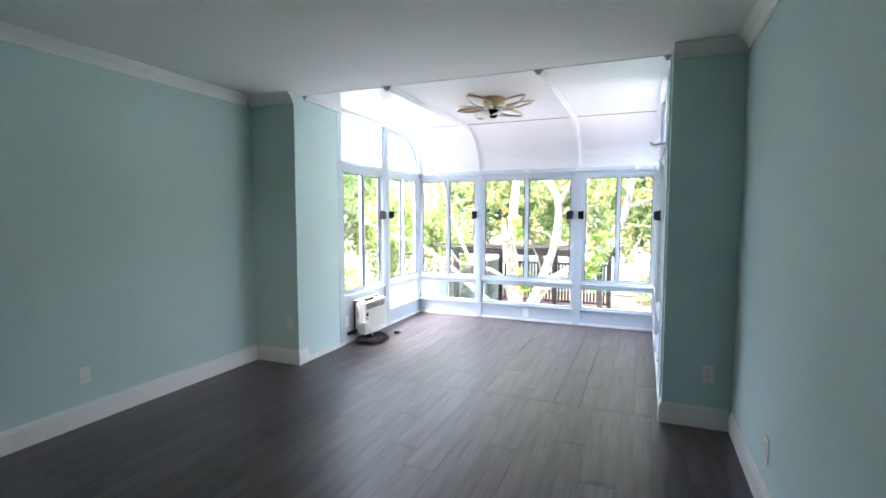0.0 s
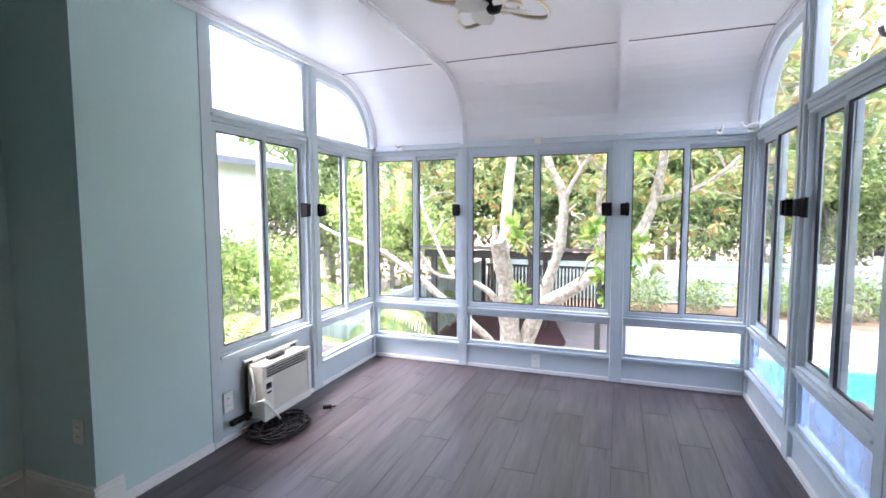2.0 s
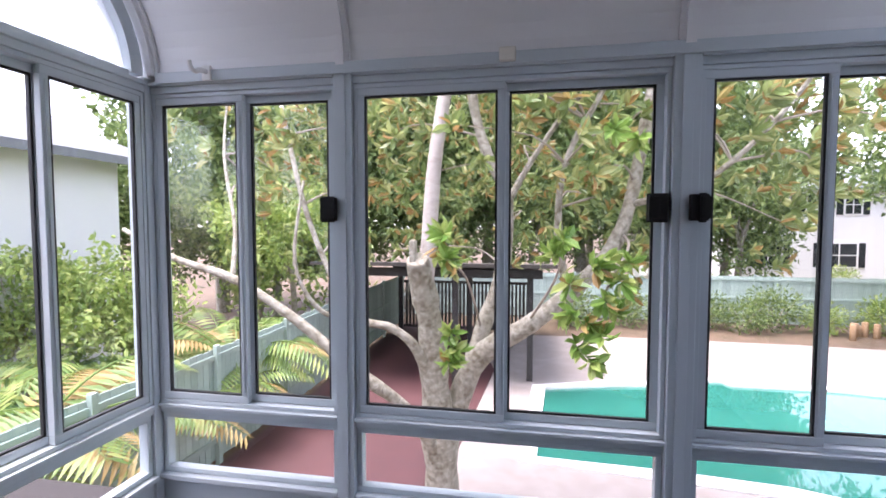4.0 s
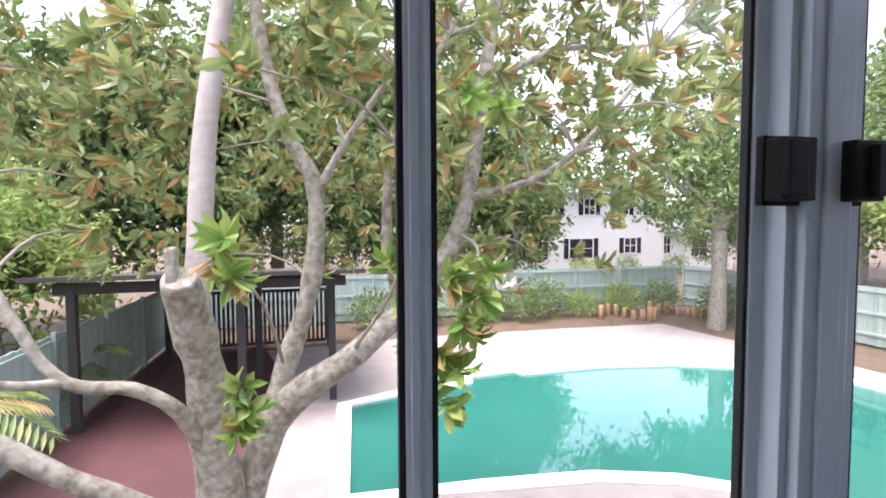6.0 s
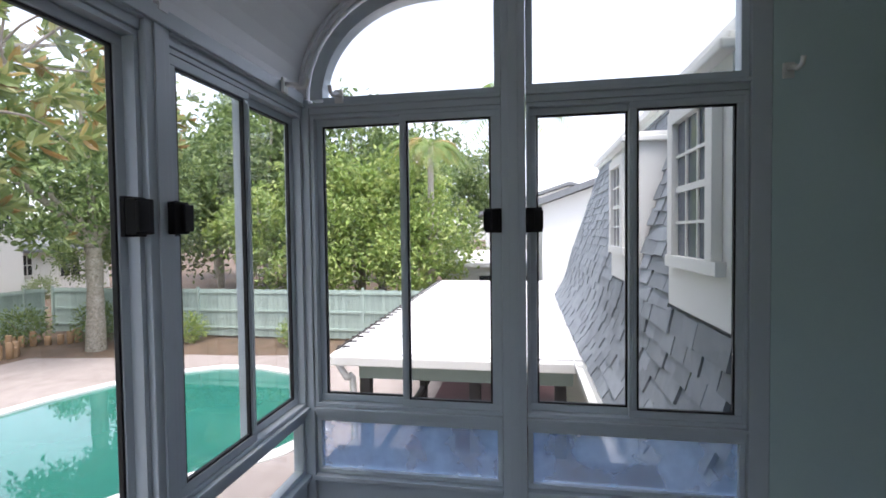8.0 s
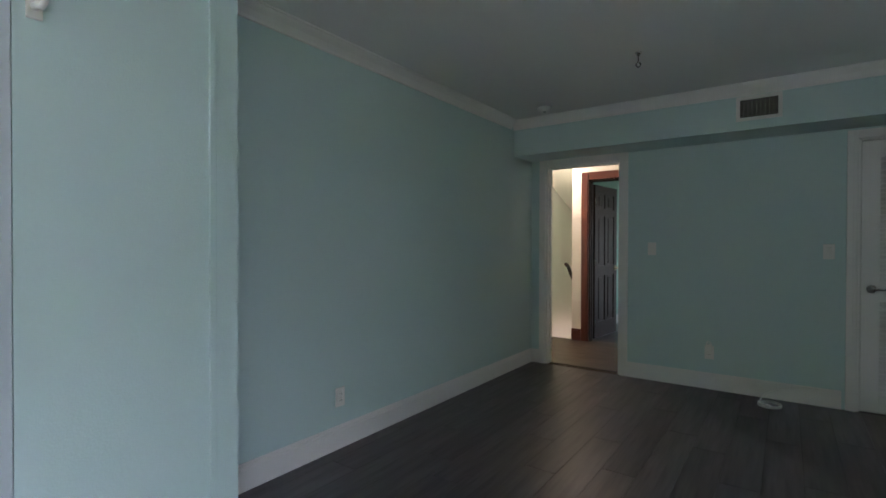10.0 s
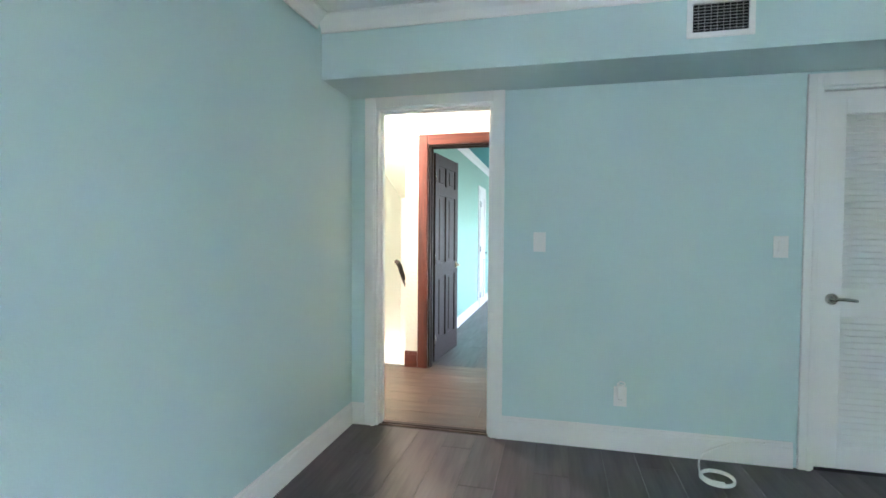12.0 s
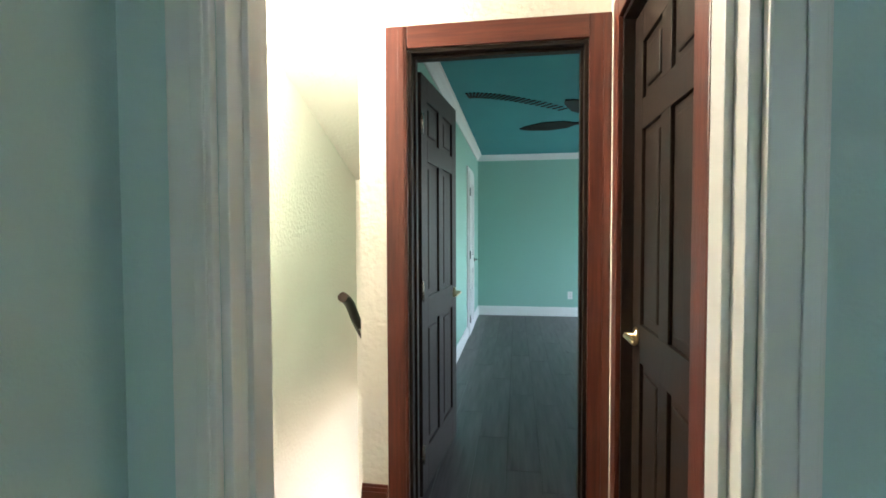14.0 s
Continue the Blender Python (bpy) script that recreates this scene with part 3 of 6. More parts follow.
closet = panel_door("closet_door", 0.622, 2.0, TRIM, "white louvred closet door with a lever handle, closed", CHROME, louvre=True)
closet.matrix_world = pose(-0.539, -0.03, 0.005, 0, 0, 0)
dark_door = panel_door("panel_door", 0.735, 2.02, DARKWOOD, "dark brown six-panel door standing open into the far room", BRASS)
dark_door.matrix_world = pose(2.585, -1.55, 0.004, 0, 0, -95.5)
side_door = panel_door("panel_door", 0.725, 2.02, DARKWOOD, "dark brown six-panel door, closed, off the hall", BRASS)
side_door.matrix_world = pose(1.695, -0.42, 0.004, 0, 0, -90)
far_closet = panel_door("closet_door", 0.622, 2.0, TRIM, "white louvred closet door of the far room", CHROME, louvre=True)
far_closet.matrix_world = pose(2.705, -5.15, 0.004, 0, 0, -90)
bm = bmesh.new()
for y0, y1, z0, z1 in ((-5.80, -5.775, 0, 2.07), (-5.148, -5.08, 0, 2.07), (-5.84, -5.80, 0, 2.07), (-5.775, -5.148, 2.008, 2.07)):
    box(bm, 2.70, 2.7195, y0, y1, z0, z1, 0.002)
setting("trim_far_closet", bm, TRIM, "white casing round the far closet door", "trim")
# Casing of the closed side door
bm = bmesh.new()
for y0, y1, z0, z1 in ((-0.40, -0.315, 0, 2.135), (-1.245, -1.16, 0, 2.135), (-1.16, -0.40, 2.05, 2.135)):
    box(bm, 1.7505, 1.769, y0, y1, z0, z1, 0.004)
setting("trim_side_casing", bm, REDWOOD, "red stained casing round the side door", "trim")
bm = bmesh.new()
for y0, y1, z0, z1 in ((-0.416, -0.3995, 0, 2.05), (-1.1605, -1.149, 0, 2.05), (-1.149, -0.416, 2.036, 2.0505)):
    box(bm, 1.631, 1.7515, y0, y1, z0, z1, 0.002)
setting("trim_side_jamb", bm, DARKWOOD, "dark stained jamb of the side door", "trim")
bm = bmesh.new()
box(bm, -0.62, -0.60, -0.64, -0.122, -0.1, 2.2); box(bm, 0.15, 0.17, -0.64, -0.122, -0.1, 2.2); box(bm, -0.6, 0.15, -0.66, -0.64, -0.1, 2.2); box(bm, -0.6, 0.15, -0.64, -0.122, 2.18, 2.2); box(bm, -0.6, 0.15, -0.64, -0.122, -0.1, -0.05)
setting("wall_closet", bm, WHITE, "plain closet interior behind the louvred door", "wall")
# Strike plate on the doorway's jamb
bm = bmesh.new(); box(bm, 1.8385, 1.840, -0.085, -0.055, 0.93, 1.0)
thing("strike_plate", bm, CHROME, "small metal strike plate on the white jamb", "door hardware")
bm = bmesh.new(); box(bm, 1.84, 2.555, -0.085, -0.045, 0.0005, 0.006, 0.002)
setting("trim_threshold", bm, DARKWOOD, "dark threshold strip in the doorway", "trim")

# Stairwell beside the hall
bm = bmesh.new(); box(bm, 3.55, 3.67, -3.6, -0.241, -2.8, H)
setting("wall_stair_side", bm, CREAM, "cream stairwell wall lit by a lamp", "wall")
bm = bmesh.new(); box(bm, 2.841, 3.55, -3.6, -3.48, -2.8, H)
setting("wall_stair_end", bm, CREAM, "cream end wall of the stairwell", "wall")
bm = bmesh.new(); prism(bm, [(-1.75, H), (-3.48, H), (-3.48, 1.75)], "x", 2.842, 3.549)
setting("ceiling_stair_slope", bm, CREAM, "sloping cream ceiling above the stair", "ceiling")
stair = base_of("staircase", (3.2, -1.57, -0.2), "carpeted stair descending from the landing", "stairs", kind="structure")
for k in range(11):
    bm = bmesh.new()
    box(bm, 2.842, 3.549, -1.43 - (k + 1) * 0.19, -1.40 - k * 0.19, -0.185 * (k + 1) - 0.15, -0.185 * (k + 1), 0.008)
    under("step", bm, CREAM, stair)
bm = bmesh.new(); box(bm, 2.80, 3.55, -1.43, -1.395, -0.03, 0.006, 0.004)
setting("trim_stair_nosing", bm, CHROME, "metal nosing at the top stair", "trim")
bm = bmesh.new(); tube(bm, smooth([(2.93, -1.47, 0.98), (2.93, -1.57, 0.93), (2.93, -1.8, 0.72), (2.93, -2.8, 0.0)], 5), 0.024, 10)
rail = thing("handrail", bm, DARKWOOD, "dark wooden stair handrail on metal brackets", "handrail")
for y, z in ((-1.69, 0.84), (-2.4, 0.28)):
    bm = bmesh.new(); tube(bm, smooth([(2.842, y, z - 0.10), (2.90, y, z - 0.09), (2.93, y, z - 0.02)], 4), 0.007, 8); part("bracket", bm, CHROME, rail)

# The hall's lamp
LAMP = bpy.data.materials.new("lit_lamp_glass")
LAMP.use_nodes = True
lp = LAMP.node_tree.nodes["Principled BSDF"]
lp.inputs["Emission Color"].default_value = (1.0, 0.78, 0.50, 1)
lp.inputs["Emission Strength"].default_value = 1.2
lp.inputs["Base Color"].default_value = (0.9, 0.85, 0.75, 1)
lamp = base_of("ceiling_lamp", (3.12, -1.2, H), "lit round glass ceiling lamp in the hall", "lamp")
bm = bmesh.new(); lathe(bm, [(0.0, H - 0.02), (0.09, H - 0.02), (0.09, H), (0.0, H)], 20, Matrix.Translation((3.12, -1.2, 0)))
under("base", bm, BRASS, lamp)
bm = bmesh.new(); lathe(bm, [(0.0, H - 0.10), (0.06, H - 0.095), (0.10, H - 0.065), (0.11, H - 0.03), (0.10, H - 0.021), (0.0, H - 0.0205)], 24, Matrix.Translation((3.12, -1.2, 0)))
under("shade", bm, LAMP, lamp, "glowing frosted glass shade")
d = bpy.data.lights.new("hall_bulb", 'POINT')
d.energy, d.color, d.shadow_soft_size = 3.4, (1.0, 0.86, 0.70), 0.10
new("hall_bulb", d).location = (3.12, -1.2, H - 0.22)
area("far_window_light", (-1.30, -5.2, 1.4), (2.0, -5.0, 1.0), 1.9, 1.35, 0.75, (0.86, 0.95, 1.0))
# Small fittings on the walls. wall: the way the plate faces
def facing(at, way):
    return Matrix.Translation(at) @ Matrix.Rotation({"+y": 0, "-y": math.pi, "+x": -math.pi / 2, "-x": math.pi / 2}[way], 4, 'Z')


def plate(name, at, way, label, kind):
    """A wall plate looking along +y in its own space, with its rocker or sockets."""
    p = thing(name, (lambda bm: (box(bm, -0.036, 0.036, 0.0, 0.006, -0.058, 0.058, 0.003), bm)[1])(bmesh.new()), PLASTIC, label, "switch" if kind == "switch" else "outlet", "wall plates")
    if kind == "switch":
        bm = bmesh.new(); box(bm, -0.0165, 0.0165, 0.0062, 0.009, -0.033, 0.033, 0.001)
        part("bezel", bm, PLASTIC, p)
        bm = bmesh.new(); box(bm, -0.013, 0.013, 0.009, 0.013, -0.029, 0.029, 0.001, Matrix.Rotation(0.05, 4, 'X'))
        part("rocker", bm, PLASTIC, p)
    else:
        for z in (-0.02, 0.02):
            bm = bmesh.new(); box(bm, -0.016, 0.016, 0.0062, 0.009, z - 0.0145, z + 0.0145, 0.003)
            s = part("socket", bm, PLASTIC, p)
            bm = bmesh.new()
            for x in (-0.006, 0.006):
                box(bm, x - 0.001, x + 0.001, 0.0091, 0.0096, z - 0.004, z + 0.005)
            part("slot", bm, BLACK, s)
    p.matrix_world = facing(at, way)
    return p


plate("light_switch", (1.538, 0.0, 1.203), "+y", "white rocker switch on the aqua wall", "switch")
plate("light_switch", (0.271, 0.0, 1.19), "+y", "white rocker switch beside the closet", "switch")
for at, way, label in (((1.07, 0.0, 0.315), "+y", "white outlet with a plugged adapter on the aqua wall"), ((-0.88, 0.0, 0.275), "+y", "white outlet beside the closet"),
                       ((XL, 2.11, 0.33), "+x", "white outlet on the aqua wall"), ((-0.79, YP + 0.05, 0.385), "-y", "white outlet on the pier"),
                       ((XR, 2.69, 0.31), "-x", "white outlet on the aqua wall"), ((0.81, SF - 0.001 + 0.012, 0.10), "-y", "white outlet under the sunroom window"),
                       ((SL, 4.50 - 0.08, 0.24), "+x", "white outlet beside the air conditioner"), ((2.60, YP + 0.005, 0.36), "-y", "white outlet on the pier"),
                       ((1.33, -6.78, 0.32), "+y", "white outlet on the green wall"), ((2.72, -3.3, 0.34), "-x", "white outlet on the green wall")):
    plate("wall_outlet", at, way, label, "outlet")
bm = bmesh.new(); box(bm, 1.05, 1.09, 0.0098, 0.05, 0.32, 0.39, 0.006); tube(bm, smooth([(1.06, 0.04, 0.388), (1.05, 0.055, 0.405), (1.075, 0.05, 0.415), (1.09, 0.03, 0.39)], 4), 0.004, 6)
thing("adapter", bm, PLASTIC, "small white adapter plugged into the outlet", "adapter")

# White cable from the baseboard, coiled on the floor
bm = bmesh.new()
pts = [(0.33, 0.022, 0.125), (0.50, 0.05, 0.12), (0.66, 0.10, 0.06), (0.70, 0.22, 0.012)]
for k in range(20):
    a = k * 0.75
    pts.append((0.63 + 0.075 * math.cos(a), 0.27 + 0.075 * math.sin(a), 0.012 + 0.0012 * k))
tube(bm, smooth(pts, 4), 0.005, 7)
thing("cable", bm, PLASTIC, "loose white cable coiled on the dark floor", "cable")

# Air vent in the soffit
vent = base_of("air_vent", (0.71, 0.41, 2.275), "white framed air vent with dark grille in the soffit", "vent")
bm = bmesh.new()
x0, x1, z0, z1, y = 0.565, 0.855, 2.175, 2.36, 0.4105
for a, b, c, e in ((x0, x1, z0, z0 + 0.026), (x0, x1, z1 - 0.026, z1), (x0, x0 + 0.026, z0 + 0.026, z1 - 0.026), (x1 - 0.026, x1, z0 + 0.026, z1 - 0.026)):
    box(bm, a, b, y, y + 0.012, c, e, 0.003)
under("frame", bm, TRIM, vent)
# Flat black sheet gives the grille its shaded depth; no duct is built
bm = bmesh.new(); box(bm, x0 + 0.026, x1 - 0.026, y - 0.0003, y + 0.002, z0 + 0.026, z1 - 0.026)
under("backing", bm, BLACK, vent, "black sheet standing in for the shaded duct behind the grille")
for k in range(9):
    bm = bmesh.new(); zz = z0 + 0.036 + k * 0.0145; box(bm, x0 + 0.027, x1 - 0.027, y + 0.003, y + 0.009, zz, zz + 0.003)
    under("slat", bm, CHROME, vent)
for k in range(8):
    bm = bmesh.new(); xx = x0 + 0.05 + k * 0.027; box(bm, xx, xx + 0.0025, y + 0.004, y + 0.0085, z0 + 0.027, z1 - 0.027)
    under("slat", bm, CHROME, vent)

# Smoke detector
sd = thing("smoke_detector", (lambda bm: (lathe(bm, [(0, -0.04), (0.035, -0.04), (0.05, -0.032), (0.062, -0.012), (0.064, 0), (0, 0)], 24), bm)[1])(bmesh.new()), PLASTIC, "round white smoke detector on the ceiling", "smoke detector")
sd.location = (2.28, 0.72, H)
bm = bmesh.new(); lathe(bm, [(0, -0.044), (0.012, -0.044), (0.014, -0.0405), (0, -0.0403)], 12)
part("button", bm, CHROME, sd)

# Pendant hook by the ceiling of the room
hook = thing("ceiling_hook", (lambda bm: (lathe(bm, [(0, -0.02), (0.01, -0.02), (0.022, -0.004), (0.022, 0), (0, 0)], 14), bm)[1])(bmesh.new()), CHROME, "small metal ceiling hook with a chain end", "hook")
hook.location = (1.30, 1.52, H)
bm = bmesh.new(); tube(bm, [(0.0, 0, -0.02), (0, 0, -0.06)], 0.004, 6); tube(bm, smooth([(0, 0, -0.06), (0.015, 0, -0.075), (0, 0, -0.095), (-0.015, 0, -0.08), (-0.004, 0, -0.066)], 4), 0.004, 6)
part("eye", bm, BLACK, hook)

# Flower-shaped ceiling light with small fan blades
FANGLASS = material("frosted_petal", (0.80, 0.78, 0.74), 0.4, vary=0.1, vscale=8, second=(0.7, 0.66, 0.6))
GOLD = material("pale_gold_metal", (0.62, 0.47, 0.28), 0.32, 0.85)
flower_lamp = base_of("ceiling_light", (0.88, 4.50, 2.446), "gold flower-shaped ceiling light with loop petals and fan blades", "ceiling light")
C = Vector((0.88, 4.50, 0))
bm = bmesh.new(); lathe(bm, [(0, 2.391), (0.10, 2.391), (0.105, 2.406), (0.105, 2.4445), (0, 2.4445)], 28, Matrix.Translation(C))
under("base", bm, GOLD, flower_lamp)
for k in range(9):
    a = k * 2 * math.pi / 9 + 0.2
    big = k % 2 == 0
    long, wide, tilt = (0.30, 0.085, 0.06) if big else (0.26, 0.085, -0.03)
    loop = []
    for j in range(25):
        s = j / 24 * 2 * math.pi
        u = 0.5 - 0.5 * math.cos(s)
        w = wide * math.sin(s) * (1.15 - 0.75 * u * u * 0.6)
        r = 0.07 + long * u
        loop.append((C.x + r * math.cos(a) - w * math.sin(a), C.y + r * math.sin(a) + w * math.cos(a), 2.361 + tilt * u - 0.012))
    bm = bmesh.new()
    for ring_pts in (loop,):
        tube(bm, ring_pts, 0.0085, 8, False)
    pet = under("petal", bm, GOLD, flower_lamp, "gold petal loop")
    inner = [(C.x + (p[0] - C.x) * 0.985, C.y + (p[1] - C.y) * 0.985, p[2] - 0.008) for p in loop]
    bm = bmesh.new(); tube(bm, inner, 0.006, 6, False)
    under("light_strip", bm, FANGLASS, pet, "white light strip")
bm = bmesh.new(); lathe(bm, [(0, 2.265), (0.028, 2.27), (0.038, 2.29), (0.04, 2.33), (0.05, 2.390), (0, 2.3905)], 18, Matrix.Translation(C))
under("hub", bm, BLACK, flower_lamp, "dark fan hub")
for k in range(4):
    a = k * math.pi / 2 + 0.7
    bm = bmesh.new()
    pts = [(0.035, -0.02), (0.08, -0.05), (0.14, -0.06), (0.185, -0.03), (0.19, 0.02), (0.15, 0.05), (0.09, 0.04), (0.035, 0.02)]
    prism(bm, pts, "z", -0.003, 0.003)
    bmesh.ops.transform(bm, matrix=Matrix.Translation((C.x, C.y, 2.292)) @ Matrix.Rotation(a, 4, 'Z') @ Matrix.Rotation(0.28, 4, 'X'), verts=bm.verts[:])
    under("blade", bm, FANGLASS, flower_lamp, "frosted fan blade")

# Window air conditioner in the left bay
ACW = material("aged_white_plastic", (0.74, 0.72, 0.65), 0.42, vary=0.2, vscale=9, second=(0.6, 0.57, 0.5))
ac = base_of("air_conditioner", (SL + 0.02, 4.86, 0.06), "aged white window air conditioner set in the lower panel", "air conditioner")
ay0, ay1, az0, az1, ax = 4.56, 5.03, 0.075, 0.425, SL + 0.145
bm = bmesh.new(); box(bm, SL - 0.01, ax - 0.022, ay0 + 0.01, ay1 - 0.01, az0 + 0.005, az1 - 0.005, 0.008)
under("body", bm, ACW, ac)
bm = bmesh.new()
box(bm, ax - 0.022, ax, ay0, ay1, az0, az0 + 0.05, 0.006)
box(bm, ax - 0.022, ax, ay0, ay1, az1 - 0.022, az1, 0.006)
box(bm, ax - 0.022, ax, ay0, ay0 + 0.085, az0 + 0.05, az1 - 0.09, 0.005)
box(bm, ax - 0.022, ax, ay1 - 0.03, ay1, az0 + 0.05, az1 - 0.022, 0.005)
box(bm, ax - 0.022, ax, ay0, ay0 + 0.03, az1 - 0.09, az1 - 0.022, 0.005)
box(bm, ax - 0.022, ax - 0.003, ay0 + 0.03, ay1 - 0.03, az1 - 0.098, az1 - 0.09, 0.002)
under("front_panel", bm, ACW, ac)
# Black plate close behind the louvres, drawn in for the shade inside
bm = bmesh.new(); box(bm, ax - 0.021, ax - 0.018, ay0 + 0.03, ay1 - 0.03, az0 + 0.05, az1 - 0.022)
under("grille_back", bm, BLACK, ac, "black sheet standing in for the shaded inside of the grilles")
for k in range(4):
    bm = bmesh.new(); zz = az1 - 0.085 + k * 0.0165; box(bm, ax - 0.008, ax - 0.002, ay0 + 0.031, ay1 - 0.031, zz, zz + 0.004, 0.001)
    under("louvre", bm, ACW, ac)
for k in range(21):
    bm = bmesh.new(); zz = az0 + 0.055 + k * 0.0094; box(bm, ax - 0.016, ax - 0.003, ay0 + 0.088, ay1 - 0.032, zz, zz + 0.006)
    under("louvre", bm, ACW, ac)
bm = bmesh.new(); box(bm, ax, ax + 0.003, ay0 + 0.018, ay0 + 0.065, az0 + 0.20, az0 + 0.235, 0.001); box(bm, ax, ax + 0.004, ay0 + 0.022, ay0 + 0.06, az0 + 0.17, az0 + 0.182, 0.001)
under("control_panel", bm, BLACK, ac, "dark control buttons")
# Dark sheet behind the unit paints the shadow in the gap around it
bm = bmesh.new(); box(bm, SL + 0.013, SL + 0.016, ay0 - 0.018, ay1 + 0.01, az0 - 0.005, az1 + 0.014)
under("gasket", bm, SEAL, ac, "thin dark sheet drawn as the shaded gap round the unit")
bm = bmesh.new(); box(bm, SL + 0.0165, SL + 0.03, ay0 - 0.03, ay1 + 0.02, az1 + 0.016, az1 + 0.03, 0.003); box(bm, SL + 0.0165, SL + 0.024, ay0 + 0.05, ay1 - 0.06, az1 + 0.001, az1 + 0.0155, 0.002)
under("filler_strip", bm, PLASTIC, ac, "crumpled white filler strip above the unit")
bm = bmesh.new(); box(bm, SL + 0.06, SL + 0.10, ay0 + 0.12, ay0 + 0.27, az1 + 0.0, az1 + 0.018, 0.006)
thing("remote_control", bm, BLACK, "black remote control lying on the air conditioner", "remote")
for k in range(2):
    bm = bmesh.new()
    pts = [(SL + 0.05, ay0 - 0.005, az1 - 0.02 - 0.02 * k), (SL + 0.09, ay0 - 0.02, az1 - 0.12), (SL + 0.07 + 0.03 * k, ay0 - 0.03, az0 + 0.12), (SL + 0.15, ay0 - 0.02 + 0.02 * k, az0 + 0.14), (SL + 0.165, ay0 + 0.06, az0 + 0.05), (SL + 0.16, ay0 + 0.12, 0.03), (SL + 0.10, ay0 + 0.0, 0.02)]
    tube(bm, smooth(pts, 5), 0.007, 8)
    thing("power_cord", bm, PLASTIC, "white power cord hanging from the air conditioner", "cord", "air conditioner cords")
# Heap of black cable and a dropped plug
bm = bmesh.new()
pts = []
for k in range(260):
    a = k * 0.61
    r = 0.075 + 0.06 * math.sin(k * 0.37) + 0.045 * math.sin(k * 1.3)
    pts.append((SL + 0.20 + r * math.cos(a) * 0.9, 4.62 + r * math.sin(a) * 1.35, 0.012 + 0.03 * (0.5 + 0.5 * math.sin(k * 0.23)) + 0.02 * (0.5 + 0.5 * math.sin(k * 0.71))))
tube(bm, smooth(pts, 2), 0.0065, 6)
thing("black_cable", bm, BLACK, "tangled heap of black cable on the floor", "cable")
bm = bmesh.new(); box(bm, -0.03, 0.03, -0.014, 0.014, 0.001, 0.026, 0.006); tube(bm, [(0.03, 0, 0.013), (0.06, 0.01, 0.01)], 0.005, 6)
pl = thing("plug", bm, BLACK, "small black plug on the dark floor", "plug"); pl.location = (-0.42, 5.02, 0.0); pl.rotation_euler = (0, 0, 0.6)
bm = bmesh.new(); box(bm, SL + 0.02, SL + 0.05, 4.40, 4.56, 0.10, 0.13, 0.006)
thing("bracket_bar", bm, BLACK, "black bar leaning below the air conditioner", "bracket")


# White curtain-rod hooks on the window heads
def rod_hook(at, way):
    h = thing("curtain_hook", (lambda bm: (box(bm, -0.02, 0.02, 0.0, 0.012, -0.03, 0.03, 0.004), bm)[1])(bmesh.new()), PLASTIC, "white plastic curtain rod hook", "hook", "rod hooks")
    bm = bmesh.new()
    tube(bm, smooth([(0, 0.01, 0.005), (0, 0.05, 0.0), (0, 0.075, -0.012), (0, 0.10, -0.005), (0, 0.11, 0.02)], 4), [0.011] * 8 + [0.009] * 9, 8)
    part("arm", bm, PLASTIC, h)
    h.matrix_world = facing(at, way)


rod_hook((SR - 0.0, 4.25, 1.925), "-x")
rod_hook((-0.40, SF - 0.031, 1.925), "-y")
rod_hook((2.10, SF - 0.031, 1.925), "-y")
rod_hook((SR - 0.017, 6.06, 1.93), "-x")
bm = bmesh.new(); box(bm, 0.79, 0.85, SF - 0.055, SF - 0.031, 1.90, 1.95, 0.006)
thing("sensor", bm, ACW, "small grey sensor on the window header", "sensor")

# Far room: leaf-bladed ceiling fan
fan = base_of("ceiling_fan", (1.30, -3.62, H), "dark ceiling fan with palm-leaf blades", "ceiling fan")
bm = bmesh.new(); lathe(bm, [(0, H - 0.30), (0.06, H - 0.30), (0.09, H - 0.26), (0.09, H - 0.20), (0.02, H - 0.18), (0.018, H - 0.03), (0.06, H - 0.02), (0.06, H), (0, H)], 20, Matrix.Translation((1.30, -3.62, 0)))
under("motor", bm, DARKWOOD, fan)
for k in range(5):
    a = -0.30 + k * 2 * math.pi / 5
    bm = bmesh.new()
    prism(bm, [(0.12, -0.012), (0.34, -0.02), (0.42, -0.07), (0.60, -0.085), (0.78, -0.04), (0.84, 0.0), (0.78, 0.04), (0.60, 0.085), (0.42, 0.07), (0.34, 0.02), (0.12, 0.012)], "z", -0.006, 0.006)
    bmesh.ops.transform(bm, matrix=Matrix.Translation((1.30, -3.62, H - 0.22)) @ Matrix.Rotation(a, 4, 'Z') @ Matrix.Rotation(0.2, 4, 'X'), verts=bm.verts[:])
    under("blade", bm, DARKWOOD, fan, "leaf-shaped dark blade")
# Slat shadow on the teal ceiling, built as thin dark strokes
slat_shadow = base_of("ceiling_stencil", (2.21, -3.61, H), "curved row of dark painted strokes on the teal ceiling", "decoration")
